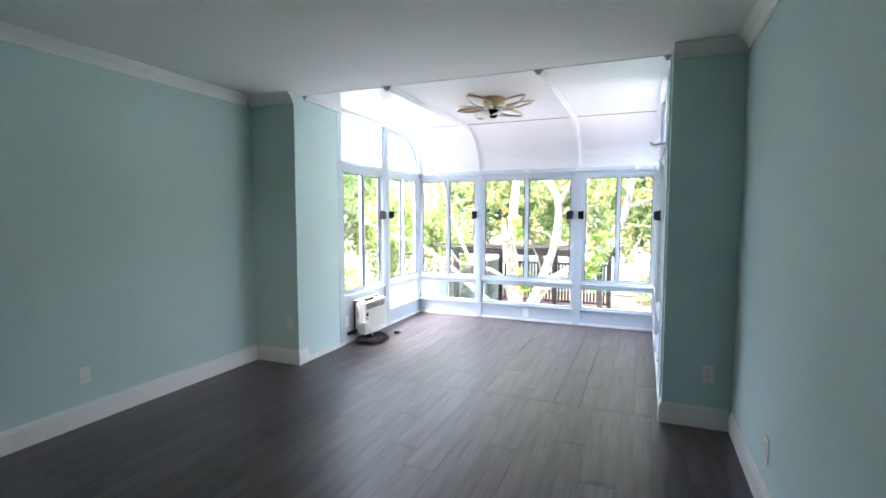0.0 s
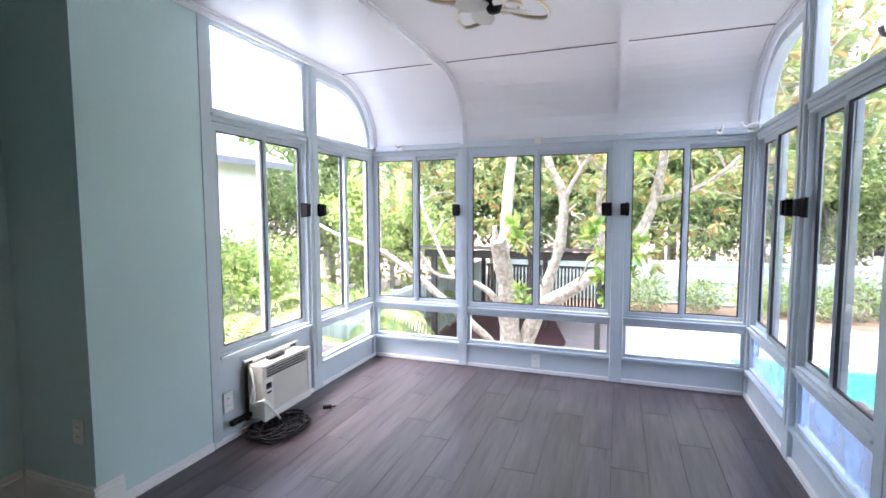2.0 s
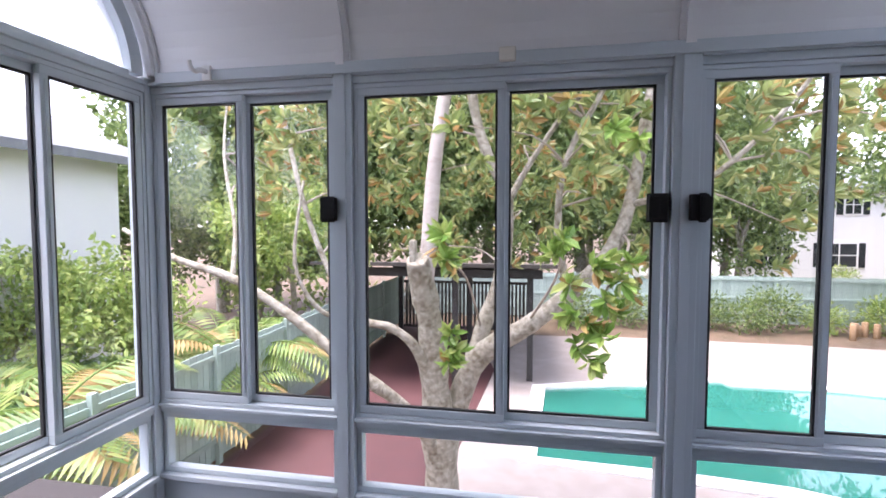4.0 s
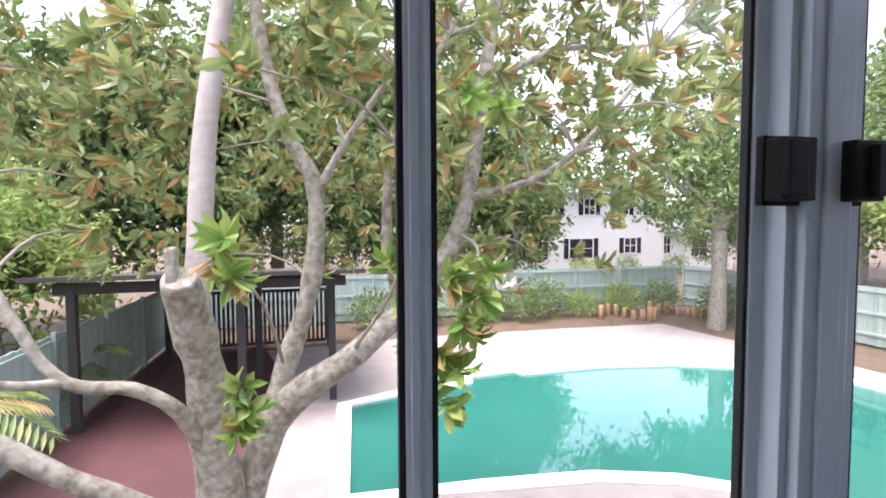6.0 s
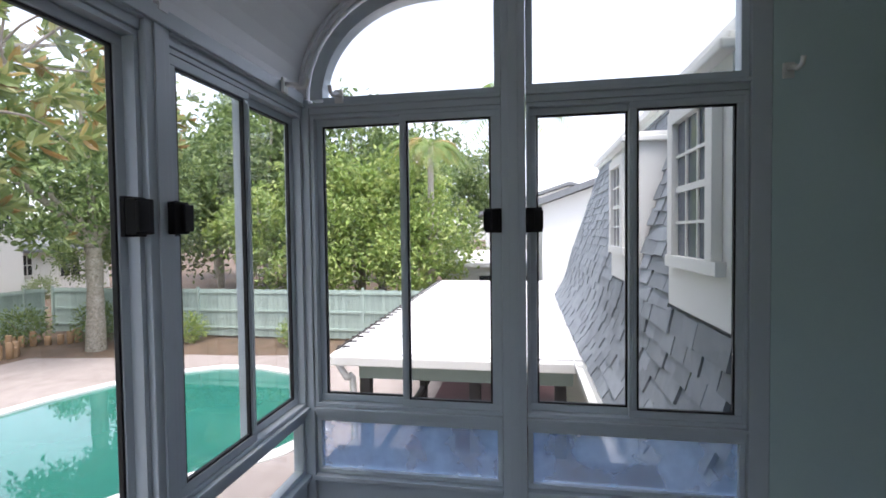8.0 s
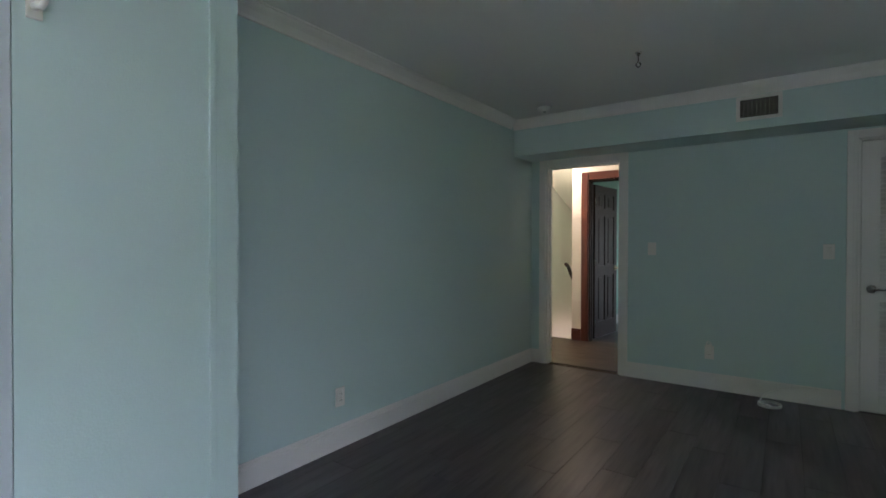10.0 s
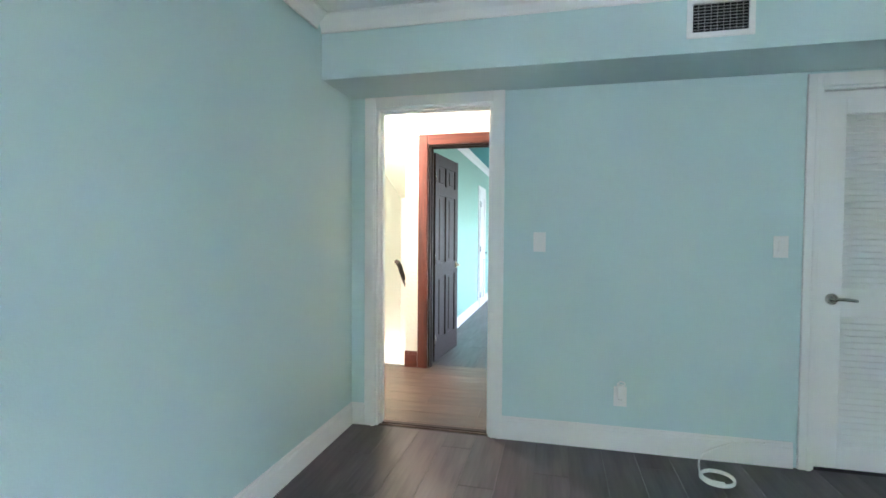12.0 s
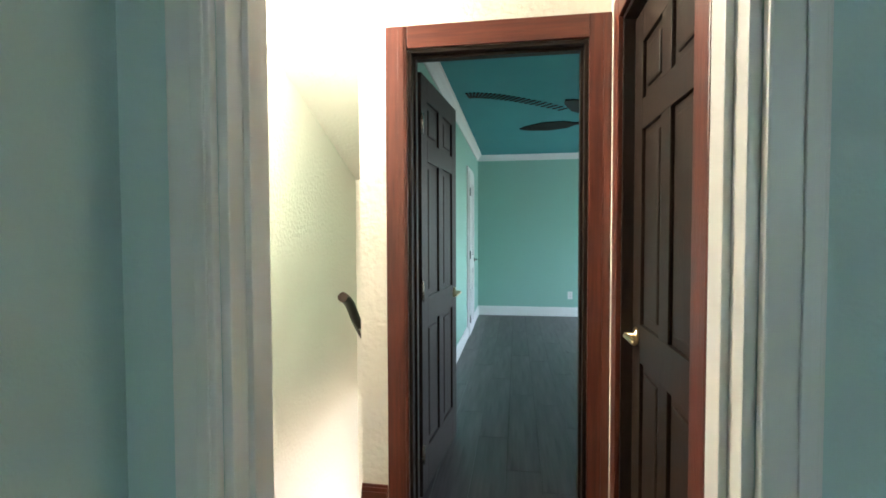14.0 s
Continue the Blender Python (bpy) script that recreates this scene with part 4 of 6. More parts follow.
for k in range(22):
    t = k / 21
    at = Vector((2.54, -3.47, 0)) * (1 - t) ** 2 + Vector((2.30, -3.445, 0)) * 2 * t * (1 - t) + Vector((1.70, -4.08, 0)) * t * t
    run = (Vector((2.30, -3.445, 0)) - Vector((2.54, -3.47, 0))) * (1 - t) + (Vector((1.70, -4.08, 0)) - Vector((2.30, -3.445, 0))) * t
    q = Matrix.Translation((at.x, at.y, H - 0.004)) @ Matrix.Rotation(math.atan2(run.y, run.x) + math.pi / 2, 4, 'Z')
    bm = bmesh.new(); box(bm, -0.07, 0.09 - 0.002 * k, -0.009, 0.009, -0.003, 0.0035, 0.0, q)
    under("stroke", bm, DARKWOOD, slat_shadow)
# Outdoors: ground, pool, fences
GZ = -2.85
GROUND = material("leaf_litter_ground", (0.17, 0.11, 0.075), 0.9, vary=0.8, vscale=1.5, second=(0.08, 0.06, 0.035), patch=0.5, pscale=0.15, bump=0.6, bscale=9)
PATIO = material("pale_pink_patio", (0.37, 0.325, 0.30), 0.85, vary=0.6, vscale=2.5, second=(0.24, 0.20, 0.18), patch=0.45, pscale=0.35, bump=0.25, bscale=30)
DECK = material("red_painted_concrete", (0.105, 0.040, 0.041), 0.7, vary=0.6, vscale=1.4, second=(0.055, 0.022, 0.023), patch=0.4, pscale=0.4, bump=0.1, bscale=30)
COPING = material("white_pool_coping", (0.78, 0.77, 0.74), 0.6, vary=0.25, vscale=6, second=(0.6, 0.58, 0.54))
WATER = material("green_pool_water", (0.026, 0.175, 0.135), 0.03, vary=0.4, vscale=0.5, second=(0.016, 0.12, 0.095), bump=0.03, bscale=4, spec=1.0)
FENCE = material("pale_green_fence_paint", (0.38, 0.47, 0.42), 0.75, vary=0.4, vscale=4, second=(0.26, 0.33, 0.29), per_object=0.12, stretch=(1, 1, 3), bump=0.1, bscale=30)
DARKPOST = material("black_stained_timber", (0.03, 0.028, 0.027), 0.7, vary=0.5, vscale=8, second=(0.06, 0.05, 0.045))
STUCCO = material("white_house_wall", (0.76, 0.76, 0.73), 0.8, vary=0.2, vscale=0.6, second=(0.62, 0.62, 0.60), bump=0.1, bscale=30)
WHITEROOF = material("white_coated_roof", (0.80, 0.80, 0.80), 0.6, vary=0.15, vscale=0.8, second=(0.66, 0.66, 0.67))
# Shelter roof: dark grey-brown with darker mottling
DARKROOF = material("dark_mottled_roof", (0.075, 0.065, 0.055), 0.85, vary=0.6, vscale=3, second=(0.03, 0.027, 0.024), patch=0.4, pscale=0.8, bump=0.3, bscale=20)
GREYROOF = material("grey_shingle_roof", (0.20, 0.21, 0.22), 0.85, vary=0.5, vscale=6, second=(0.12, 0.13, 0.14), bump=0.3, bscale=25)
# Dormer panes: mid grey-blue base with slight mottling
GREYPANE = material("grey_blue_pane", (0.13, 0.15, 0.19), 0.12, vary=0.3, vscale=6, second=(0.09, 0.105, 0.14))
WINDARK = material("dark_window_pane", (0.02, 0.024, 0.028), 0.08)
SHINGLE = material("grey_slate_shingle", (0.25, 0.275, 0.30), 0.7, vary=0.5, vscale=7, second=(0.15, 0.17, 0.19), per_object=0.22, per_island=0.12, bump=0.25, bscale=60)
LOG = material("tan_timber_edging", (0.42, 0.27, 0.15), 0.8, vary=0.5, vscale=9, second=(0.25, 0.15, 0.08))

bm = bmesh.new(); box(bm, -300, 300, -300, 300, GZ - 0.5, GZ - 0.05)
setting("ground", bm, GROUND, "brown leaf-littered garden ground reaching far", "ground")

POOL = [(1.04, 12.95), (1.30, 16.70), (2.9, 17.15), (4.45, 17.45), (4.6, 17.9), (5.9, 18.05), (6.05, 17.75), (8.6, 17.75), (10.6, 17.35), (12.0, 16.75),
        (13.2, 15.9), (13.9, 14.8), (14.0, 13.5), (13.6, 12.3), (12.5, 11.6), (11.2, 10.9), (9.7, 9.75), (8.8, 10.1), (8.0, 10.8), (7.35, 11.5), (6.3, 12.2), (5.0, 12.65), (3.2, 12.85)]
EDGE = [(-0.5, 6.5), (-0.38, 13.0), (-0.08, 18.0), (-1.1, 22.3), (4.0, 22.8), (10.0, 22.7), (14.2, 22.4), (14.6, 19.6), (15.4, 17.0), (15.5, 15.0), (16.0, 11.8), (16.4, 8.0), (17.0, 3.0), (17.0, 2.0), (3.0, 2.0), (2.6, 6.5)]


def widened(loop, by):
    """The loop moved outwards by a distance."""
    c = Vector((sum(p[0] for p in loop) / len(loop), sum(p[1] for p in loop) / len(loop)))
    out = []
    for i, p in enumerate(loop):
        a, b = Vector(loop[i - 1]), Vector(loop[(i + 1) % len(loop)])
        d = (b - a).normalized()
        nrm = Vector((-d.y, d.x))
        if nrm.dot(Vector(p) - c) < 0:
            nrm.negate()
        out.append(tuple(Vector(p) + nrm * by))
    return out


def sheet_with_hole(bm, outer, hole, z0, z1):
    """A slab with a hole in it."""
    loops = []
    for loop in (outer, hole):
        vs = [bm.verts.new((x, y, z1)) for x, y in loop]
        loops.append([bm.edges.new((vs[i], vs[(i + 1) % len(vs)])) for i in range(len(vs))])
    made = bmesh.ops.triangle_fill(bm, use_beauty=True, edges=loops[0] + loops[1])
    faces = [g for g in made["geom"] if isinstance(g, bmesh.types.BMFace)]
    ext = bmesh.ops.extrude_face_region(bm, geom=faces)
    bmesh.ops.translate(bm, vec=(0, 0, z0 - z1), verts=[g for g in ext["geom"] if isinstance(g, bmesh.types.BMVert)])


rim = widened(POOL, 0.36)
bm = bmesh.new(); sheet_with_hole(bm, EDGE, rim, GZ - 0.3, GZ - 0.01)
setting("pavement_patio", bm, PATIO, "pale pinkish worn patio round the pool", "pavement")
bm = bmesh.new(); sheet_with_hole(bm, widened(POOL, 0.355), POOL, GZ - 0.3, GZ + 0.02)
pool = setting("pool_coping", bm, COPING, "white coping round the swimming pool", "pool")
bm = bmesh.new()
prism(bm, widened(POOL, 0.002), "z", GZ - 0.32, GZ - 0.04)
setting("water", bm, WATER, "green swimming pool water reflecting the sky", "water")
bm = bmesh.new(); box(bm, -4.35, -0.51, 6.5, 13.0, GZ - 0.3, GZ - 0.004)
prism(bm, [(-4.35, 13.0), (-0.39, 13.0), (-0.09, 18.0), (-1.1, 22.3), (-1.2, 24.0), (-4.35, 24.0)], "z", GZ - 0.3, GZ - 0.005)
setting("pavement_deck", bm, DECK, "faded red painted concrete deck", "pavement")


def fence_run(name, a, b, label):
    """Posts, two rails and close boards from a to b."""
    a, b = Vector(a), Vector(b)
    d = (b - a).normalized()
    nrm = Vector((-d.y, d.x))
    turn = math.atan2(d.y, d.x)
    run = base_of(name, (a.x, a.y, GZ), label, "fence")
    run.rotation_euler = (0, 0, turn)
    long = (b - a).length
    bm = bmesh.new(); box(bm, 0, 0.142, -0.011, 0.011, 0.04, 1.98, 0.0)
    board = finish(bm, "board", FENCE)
    bm = bmesh.new(); box(bm, -0.05, 0.05, -0.07, 0.012, -0.1, 2.06, 0.008)
    post_mesh = finish(bm, "post", FENCE)
    n = int(long / 0.15)
    if n <= 300:
        for k in range(n):
            o = new("board", board); o.parent = run; o.location = (k * 0.15, 0.024, random.uniform(-0.012, 0.012))
    for k in range(int(long / 2.4) + 1):
        o = new("post", post_mesh); o.parent = run; o.location = (k * 2.4, 0, 0)
    for z in (0.35, 1.05, 1.80):
        bm = bmesh.new(); box(bm, 0, long, -0.03, 0.012, z, z + 0.09, 0.004)
        part("rail", bm, FENCE, run)
    return run


fence_run("fence", (-4.45, 7.0), (-4.45, 24.5), "pale green board fence beside the red deck")
fence_run("fence", (-4.4, 26.2), (18.2, 26.2), "pale green board fence behind the pool")
fence_run("fence", (18.3, 26.0), (18.3, -4.0), "pale green board fence at the garden side")

# Covered shelter at the end of the deck
shelter = base_of("shelter", (-2.0, 19.0, GZ), "dark timber shelter with a dark mottled flat roof", "shelter")
for x, y in ((-4.1, 16.6), (-1.0, 16.6), (-4.1, 22.6), (-1.0, 19.6), (0.9, 22.4), (0.9, 17.2)):
    bm = bmesh.new(); box(bm, x - 0.08, x + 0.08, y - 0.08, y + 0.08, GZ, 0.20 - 0.08 * (y - 16.0), 0.01)
    under("post", bm, DARKPOST, shelter)
for y in (16.6, 22.6):
    bm = bmesh.new(); box(bm, -4.4, 1.2, y - 0.07, y + 0.07, -0.02 - 0.08 * (y - 16.0), 0.20 - 0.08 * (y - 16.0), 0.01)
    under("beam", bm, DARKPOST, shelter)
bm = bmesh.new()
prism(bm, [(16.0, 0.245), (23.2, -0.33), (23.2, -0.24), (16.0, 0.335)], "x", -4.7, 1.6)
under("roof", bm, DARKROOF, shelter, "dark mottled roof")
for y, x0, x1 in ((22.7, -4.0, 0.8),):
    bm = bmesh.new()
    box(bm, x0, x1, y - 0.03, y + 0.03, GZ + 1.85, GZ + 1.95)
    box(bm, x0, x1, y - 0.03, y + 0.03, GZ + 0.1, GZ + 0.2)
    under("rail", bm, DARKPOST, shelter)
    for k in range(34):
        bm = bmesh.new(); xx = x0 + 0.07 + k * 0.142; box(bm, xx, xx + 0.08, y - 0.02, y + 0.02, GZ + 0.2, GZ + 1.9)
        under("slat", bm, DARKPOST, shelter)

# Timber edging beds in front of the fence
for i in range(26):
    x = 11.4 + i * 0.2 + random.uniform(-0.03, 0.03)
    bm = bmesh.new(); h = random.uniform(0.35, 0.6)
    tube(bm, [(0, 0, -0.2), (0, 0, h - 0.02), (0, 0, h)], [0.11, 0.11, 0.09], 8)
    o = thing("log_post", bm, LOG, "upright tan timber log edging a planting bed", "log", "timber edging")
    o.location = (x + 1.0, 24.0 + 0.8 * math.sin(i * 0.5), GZ - 0.06)


# Houses
def house_window(parent, x, y, z, w, h, facing="-y", shutters=False):
    win = new("window"); win.parent = parent
    bm = bmesh.new()
    def b(u0, u1, d0, d1, z0, z1):
        if facing == "-y": box(bm, x + u0, x + u1, y - d1, y - d0, z0, z1)
        elif facing == "+x": box(bm, x + d0, x + d1, y + u0, y + u1, z0, z1)
        elif facing == "-x": box(bm, x - d1, x - d0, y + u0, y + u1, z0, z1)
    b(-w / 2 - 0.1, w / 2 + 0.1, 0.0, 0.06, z - 0.1, z); b(-w / 2 - 0.1, w / 2 + 0.1, 0.0, 0.06, z + h, z + h + 0.1)
    b(-w / 2 - 0.1, -w / 2, 0.0, 0.06, z, z + h); b(w / 2, w / 2 + 0.1, 0.0, 0.06, z, z + h)
    b(-0.03, 0.03, 0.0, 0.05, z, z + h); b(-w / 2, w / 2, 0.0, 0.045, z + h / 2 - 0.03, z + h / 2 + 0.03)
    f = part("window_frame", bm, STUCCO, win)
    bm = bmesh.new(); b(-w / 2, w / 2, 0.0, 0.03, z, z + h)
    part("pane", bm, WINDARK, win, "dark window glass")
    if shutters:
        for s in (-1, 1):
            bm = bmesh.new(); b(s * (w / 2 + 0.12), s * (w / 2 + 0.5), 0.0, 0.05, z - 0.05, z + h + 0.05)
            part("shutter", bm, WINDARK, win, "black shutter")


def house(name, x0, x1, y0, y1, top, label, windows, rise=1.6, over=0.5, facing="-y", roof_mat=None, ridge="x"):
    h = tagged(new(name), label, "house")
    bm = bmesh.new(); box(bm, x0, x1, y0, y1, GZ - 0.2, top)
    part("wall", bm, STUCCO, h)
    bm = bmesh.new()
    if ridge == "x":
        ym = (y0 + y1) / 2
        prism(bm, [(y0 - over, top - 0.15), (ym, top + rise), (y1 + over, top - 0.15), (y1 + over, top + 0.05), (ym, top + rise + 0.2), (y0 - over, top + 0.05)], "x", x0 - over, x1 + over)
        part("gable", (lambda g: (prism(g, [(y0, top), (y1, top), (ym, top + rise - 0.05)], "x", x0 + 0.01, x1 - 0.01), g)[1])(bmesh.new()), STUCCO, h)
    else:
        xm = (x0 + x1) / 2
        prism(bm, [(x0 - over, top - 0.15), (xm, top + rise), (x1 + over, top - 0.15), (x1 + over, top + 0.05), (xm, top + rise + 0.2), (x0 - over, top + 0.05)], "y", y0 - over, y1 + over)
        part("gable", (lambda g: (prism(g, [(x0, top), (x1, top), (xm, top + rise - 0.05)], "y", y0 + 0.01, y1 - 0.01), g)[1])(bmesh.new()), STUCCO, h)
    part("roof", bm, roof_mat or GREYROOF, h)
    for w in windows:
        house_window(h, *w)
    return h


W = [(21.4, 40, 1.95, 0.9, 1.2, "-y", True), (24.45, 40, 1.95, 0.9, 1.2, "-y", True), (18.2, 40, 1.95, 0.9, 1.2, "-y", True), (27.2, 40, 1.95, 0.7, 1.2, "-y", True),
     (20.7, 40, -1.5, 2.0, 1.5, "-y", True), (25.15, 40, -1.15, 1.0, 1.15, "-y", True), (16.5, 40, -1.5, 1.6, 1.4, "-y", True)]
house("house", 14.5, 28.4, 40, 50, 3.6, "white two-storey house with dark windows, black shutters and grey roof", W)
house("house", 28.5, 36, 40.6, 48, 0.45, "low white house wing with a grey roof", [(29.1, 40.6, -1.3, 0.7, 1.4, "-y"), (32.4, 40.6, -1.6, 1.6, 1.4, "-y")], rise=1.2)
house("house", -19, -9.6, -2, 15.2, 2.9, "white stucco neighbour house with wide eaves", [(-9.6, 9.4, 0.3, 1.2, 1.3, "+x"), (-9.6, 4.6, 0.3, 1.2, 1.3, "+x")], rise=2.0, ridge="y", over=0.7)
house("house", 33, 44, -3.0, 8.0, 2.6, "grey-white house with dark windows behind the fence", [(33, 7.0, 1.2, 1.1, 1.2, "-x"), (33, 4.8, 1.2, 1.2, 1.2, "-x")], rise=1.8, ridge="x", over=0.6)
house("house", 24.2, 31, 0.0, 9.2, -0.2, "low outbuilding with a flat white roof", [(24.2, 6.4, -2.0, 2.4, 1.2, "-x")], rise=0.35, roof_mat=WHITEROOF, ridge="y", over=0.4)
house("house", 16.3, 23.5, -6, 4.75, 2.2, "white house wing with a pale gutter", [(16.3, 3.2, 0.2, 0.8, 1.2, "-x")], rise=1.9, ridge="x", roof_mat=GREYROOF)
# Shingled mansard roof beside the sunroom
MX0, MX1 = SR + 0.14, 12.2
MTOP = 9.4                    # the far end leans back to here at the top


def slope_y(z):
    """How far out the mansard stands at a height: steep above, kicking out at its foot."""
    s = max(0.0, (0.75 - z) / 1.05)
    return 4.335 - 0.235 * max(0.0, z - 0.75) + 0.36 * s * s


def far_x(z):
    """Where the mansard's far hip stands at a height."""
    return MX1 - (MX1 - MTOP) * max(0.0, z + 0.15) / 2.7


LEV = [-0.15 + k * 0.116 for k in range(24)]
bm = bmesh.new()
prism(bm, [(slope_y(z) - 0.02, z) for z in LEV] + [(3.72, LEV[-1]), (3.72, LEV[0])], "x", MX0, MX1)
for vert in bm.verts:
    if vert.co.x > 8:
        vert.co.x = far_x(vert.co.z)
mansard = setting("roof_mansard", bm, GREYROOF, "steep mansard roof of grey slate shingles", "roof")
bm = bmesh.new(); box(bm, MX0, MTOP + 0.15, 3.72, slope_y(2.5) + 0.10, 2.50, 2.58, 0.01); box(bm, MX0, MTOP + 0.1, 3.73, slope_y(2.5) + 0.04, 2.44, 2.50, 0.01)
setting("trim_mansard_fascia", bm, STUCCO, "white fascia along the mansard top", "trim")
bm = bmesh.new(); box(bm, MX0, MX1, 3.71, 4.35, GZ, -0.16)
setting("wall_house_outside", bm, STUCCO, "pale outside wall under the mansard", "wall")
bm = bmesh.new(); box(bm, 3.68, 9.3, -2.0, 3.70, GZ, 2.5); box(bm, 2.88, 3.68, 2.2, 3.70, GZ, 2.5); box(bm, 9.3, 12.1, -2.0, 3.70, GZ, -0.2)
setting("wall_house_body", bm, STUCCO, "plain house body behind the mansard", "wall")
bm = bmesh.new()
y0 = slope_y(-0.15)
prism(bm, [(y0 + dy, z) for dy, z in ((0.0, -0.28), (0.10, -0.28), (0.12, -0.17), (0.107, -0.17), (0.09, -0.262), (0.012, -0.262), (0.012, -0.17), (0.0, -0.17))], "x", MX0, 6.0)
setting("trim_gutter", bm, STUCCO, "white rain gutter along the roof foot", "trim")


def dormer(x0, x1, name):
    z0, z1, yf = 1.17, 2.02, 4.345
    d = base_of(name, ((x0 + x1) / 2, yf, 0.8), "white boxed dormer with a dark multi-pane window", "dormer")
    bm = bmesh.new()
    prism(bm, [(yf, 0.85), (yf, 2.10), (3.90, 2.10), (slope_y(0.85) - 0.05, 0.85)], "x", x0 - 0.13, x1 + 0.17)
    under("casing", bm, STUCCO, d)
    bm = bmesh.new(); box(bm, x0 - 0.18, x1 + 0.22, 3.90, yf + 0.07, 2.10, 2.15, 0.01); box(bm, x0 - 0.15, x1 + 0.19, 3.90, yf + 0.03, 2.151, 2.19, 0.01)
    under("cap", bm, STUCCO, d)
    bm = bmesh.new()
    for a, b, c, e in ((x0 - 0.03, x0 + 0.06, z0, z1), (x1 - 0.06, x1 + 0.03, z0, z1), (x0 + 0.06, x1 - 0.06, z1 - 0.08, z1), (x0 - 0.08, x1 + 0.08, z0 - 0.07, z0)):
        box(bm, a, b, yf + 0.001, yf + 0.05, c, e, 0.004)
    win = under("window", bm, STUCCO, d, "white window frame")
    bm = bmesh.new(); box(bm, x0 + 0.061, x1 - 0.061, yf + 0.001, yf + 0.012, z0 + 0.001, z1 - 0.081)
    under("pane", bm, GREYPANE, win, "grey-blue window glass")
    for k in (1, 2):
        bm = bmesh.new()
        xx = x0 + 0.06 + (x1 - x0 - 0.12) * k / 3
        box(bm, xx - 0.008, xx + 0.008, yf + 0.013, yf + 0.025, z0 + 0.001, z1 - 0.081)
        under("glazing_bar", bm, STUCCO, win)
    for k in (1, 2, 3):
        bm = bmesh.new()
        zz = z0 + (z1 - 0.08 - z0) * k / 4
        w = 0.018 if k == 2 else 0.008
        box(bm, x0 + 0.061, x1 - 0.061, yf + 0.0135, yf + 0.0255, zz - w, zz + w)
        under("glazing_bar", bm, STUCCO, win)


dormer(2.72, 3.38, "dormer")
dormer(4.88, 5.50, "dormer")

# White flat roof over the lower terrace
terr = base_of("terrace_roof", (9.5, 6.0, -0.4), "white coated flat roof over a railed terrace", "roof")
RX0, RX1, RY0, RY1 = 6.12, 15.6, 4.60, 7.62
bm = bmesh.new(); prism(bm, [(RX0, RY0), (RX0, RY1), (RX1, RY1 + 0.35), (RX1, 4.45)], "z", -0.28, -0.20)
under("roof_sheet", bm, WHITEROOF, terr, "bright white roof coating")
# standing seams and laps of the coating
for k in range(1, 9):
    x = RX0 + k * (RX1 - RX0) / 9
    bm = bmesh.new(); box(bm, x - 0.012, x + 0.012, RY0 + 0.02, RY1, -0.199, -0.188, 0.003)
    under("seam", bm, WHITEROOF, terr)
bm = bmesh.new(); box(bm, RX0 - 0.13, RX0 - 0.004, RY0 - 0.05, RY1 + 0.14, -0.34, -0.225, 0.012); box(bm, RX0 - 0.105, RX0 - 0.028, RY0 - 0.03, RY1 + 0.12, -0.2245, -0.222)
under("gutter", bm, STUCCO, terr, "white metal gutter")
bm = bmesh.new(); prism(bm, [(RX0 - 0.003, RY1 + 0.003), (RX0 - 0.003, RY1 + 0.12), (RX1, RY1 + 0.47), (RX1, RY1 + 0.353)], "z", -0.33, -0.21)
under("edge_flashing", bm, STUCCO, terr, "white metal edge flashing")
# loose sticks and a cable along the garden edge of the roof
bm = bmesh.new()
for k in range(30):
    x = RX0 + 0.2 + k * 0.31
    y = RY1 + 0.05 + 0.037 * (x - RX0)
    tube(bm, [(x, y - 0.10, -0.17), (x + 0.05, y + 0.09, -0.185)], 0.012, 5)
tube(bm, [(RX0, RY1 + 0.06, -0.165), (RX1, RY1 + 0.40, -0.165)], 0.014, 6)
under("edge_cable", bm, DARKPOST, terr, "dark heating cable zigzag along the roof edge")
bm = bmesh.new(); box(bm, RX0 + 0.10, RX0 + 0.24, RY0 + 0.1, RY1 - 0.2, -0.56, -0.285, 0.008); box(bm, RX0 + 0.24, RX1 - 0.2, RY1 - 0.35, RY1 - 0.2, -0.56, -0.285, 0.008)
under("beam", bm, FENCE, terr, "grey-green timber beam")
for x, y in ((RX0 + 0.17, RY1 - 0.28), (RX0 + 0.17, 5.9), (RX0 + 0.17, 4.85), (9.8, RY1 - 0.28), (13.4, RY1 - 0.28)):
    bm = bmesh.new(); box(bm, x - 0.07, x + 0.07, y - 0.07, y + 0.07, GZ, -0.56, 0.008)
    under("post", bm, DARKPOST, terr)
# downspout at the near corner
bm = bmesh.new(); tube(bm, smooth([(RX0 - 0.06, RY1 + 0.02, -0.33), (RX0 - 0.02, RY1 - 0.08, -0.52), (RX0 + 0.06, RY1 - 0.14, -0.72), (RX0 + 0.06, RY1 - 0.14, GZ)], 4), 0.045, 8)
under("downspout", bm, STUCCO, terr, "white metal downspout")
bm = bmesh.new(); box(bm, RX0, RX1, 4.45, RY1 - 0.1, GZ - 0.05, GZ + 0.12)
under("terrace_floor", bm, DECK, terr, "red-brown terrace floor")
bm = bmesh.new(); box(bm, RX0 + 0.13, RX0 + 0.21, 4.9, RY1 - 0.4, GZ + 1.0, GZ + 1.08, 0.005); box(bm, RX0 + 0.3, RX1 - 0.3, RY1 - 0.32, RY1 - 0.24, GZ + 1.0, GZ + 1.08, 0.005)
under("hand_rail", bm, DARKPOST, terr)
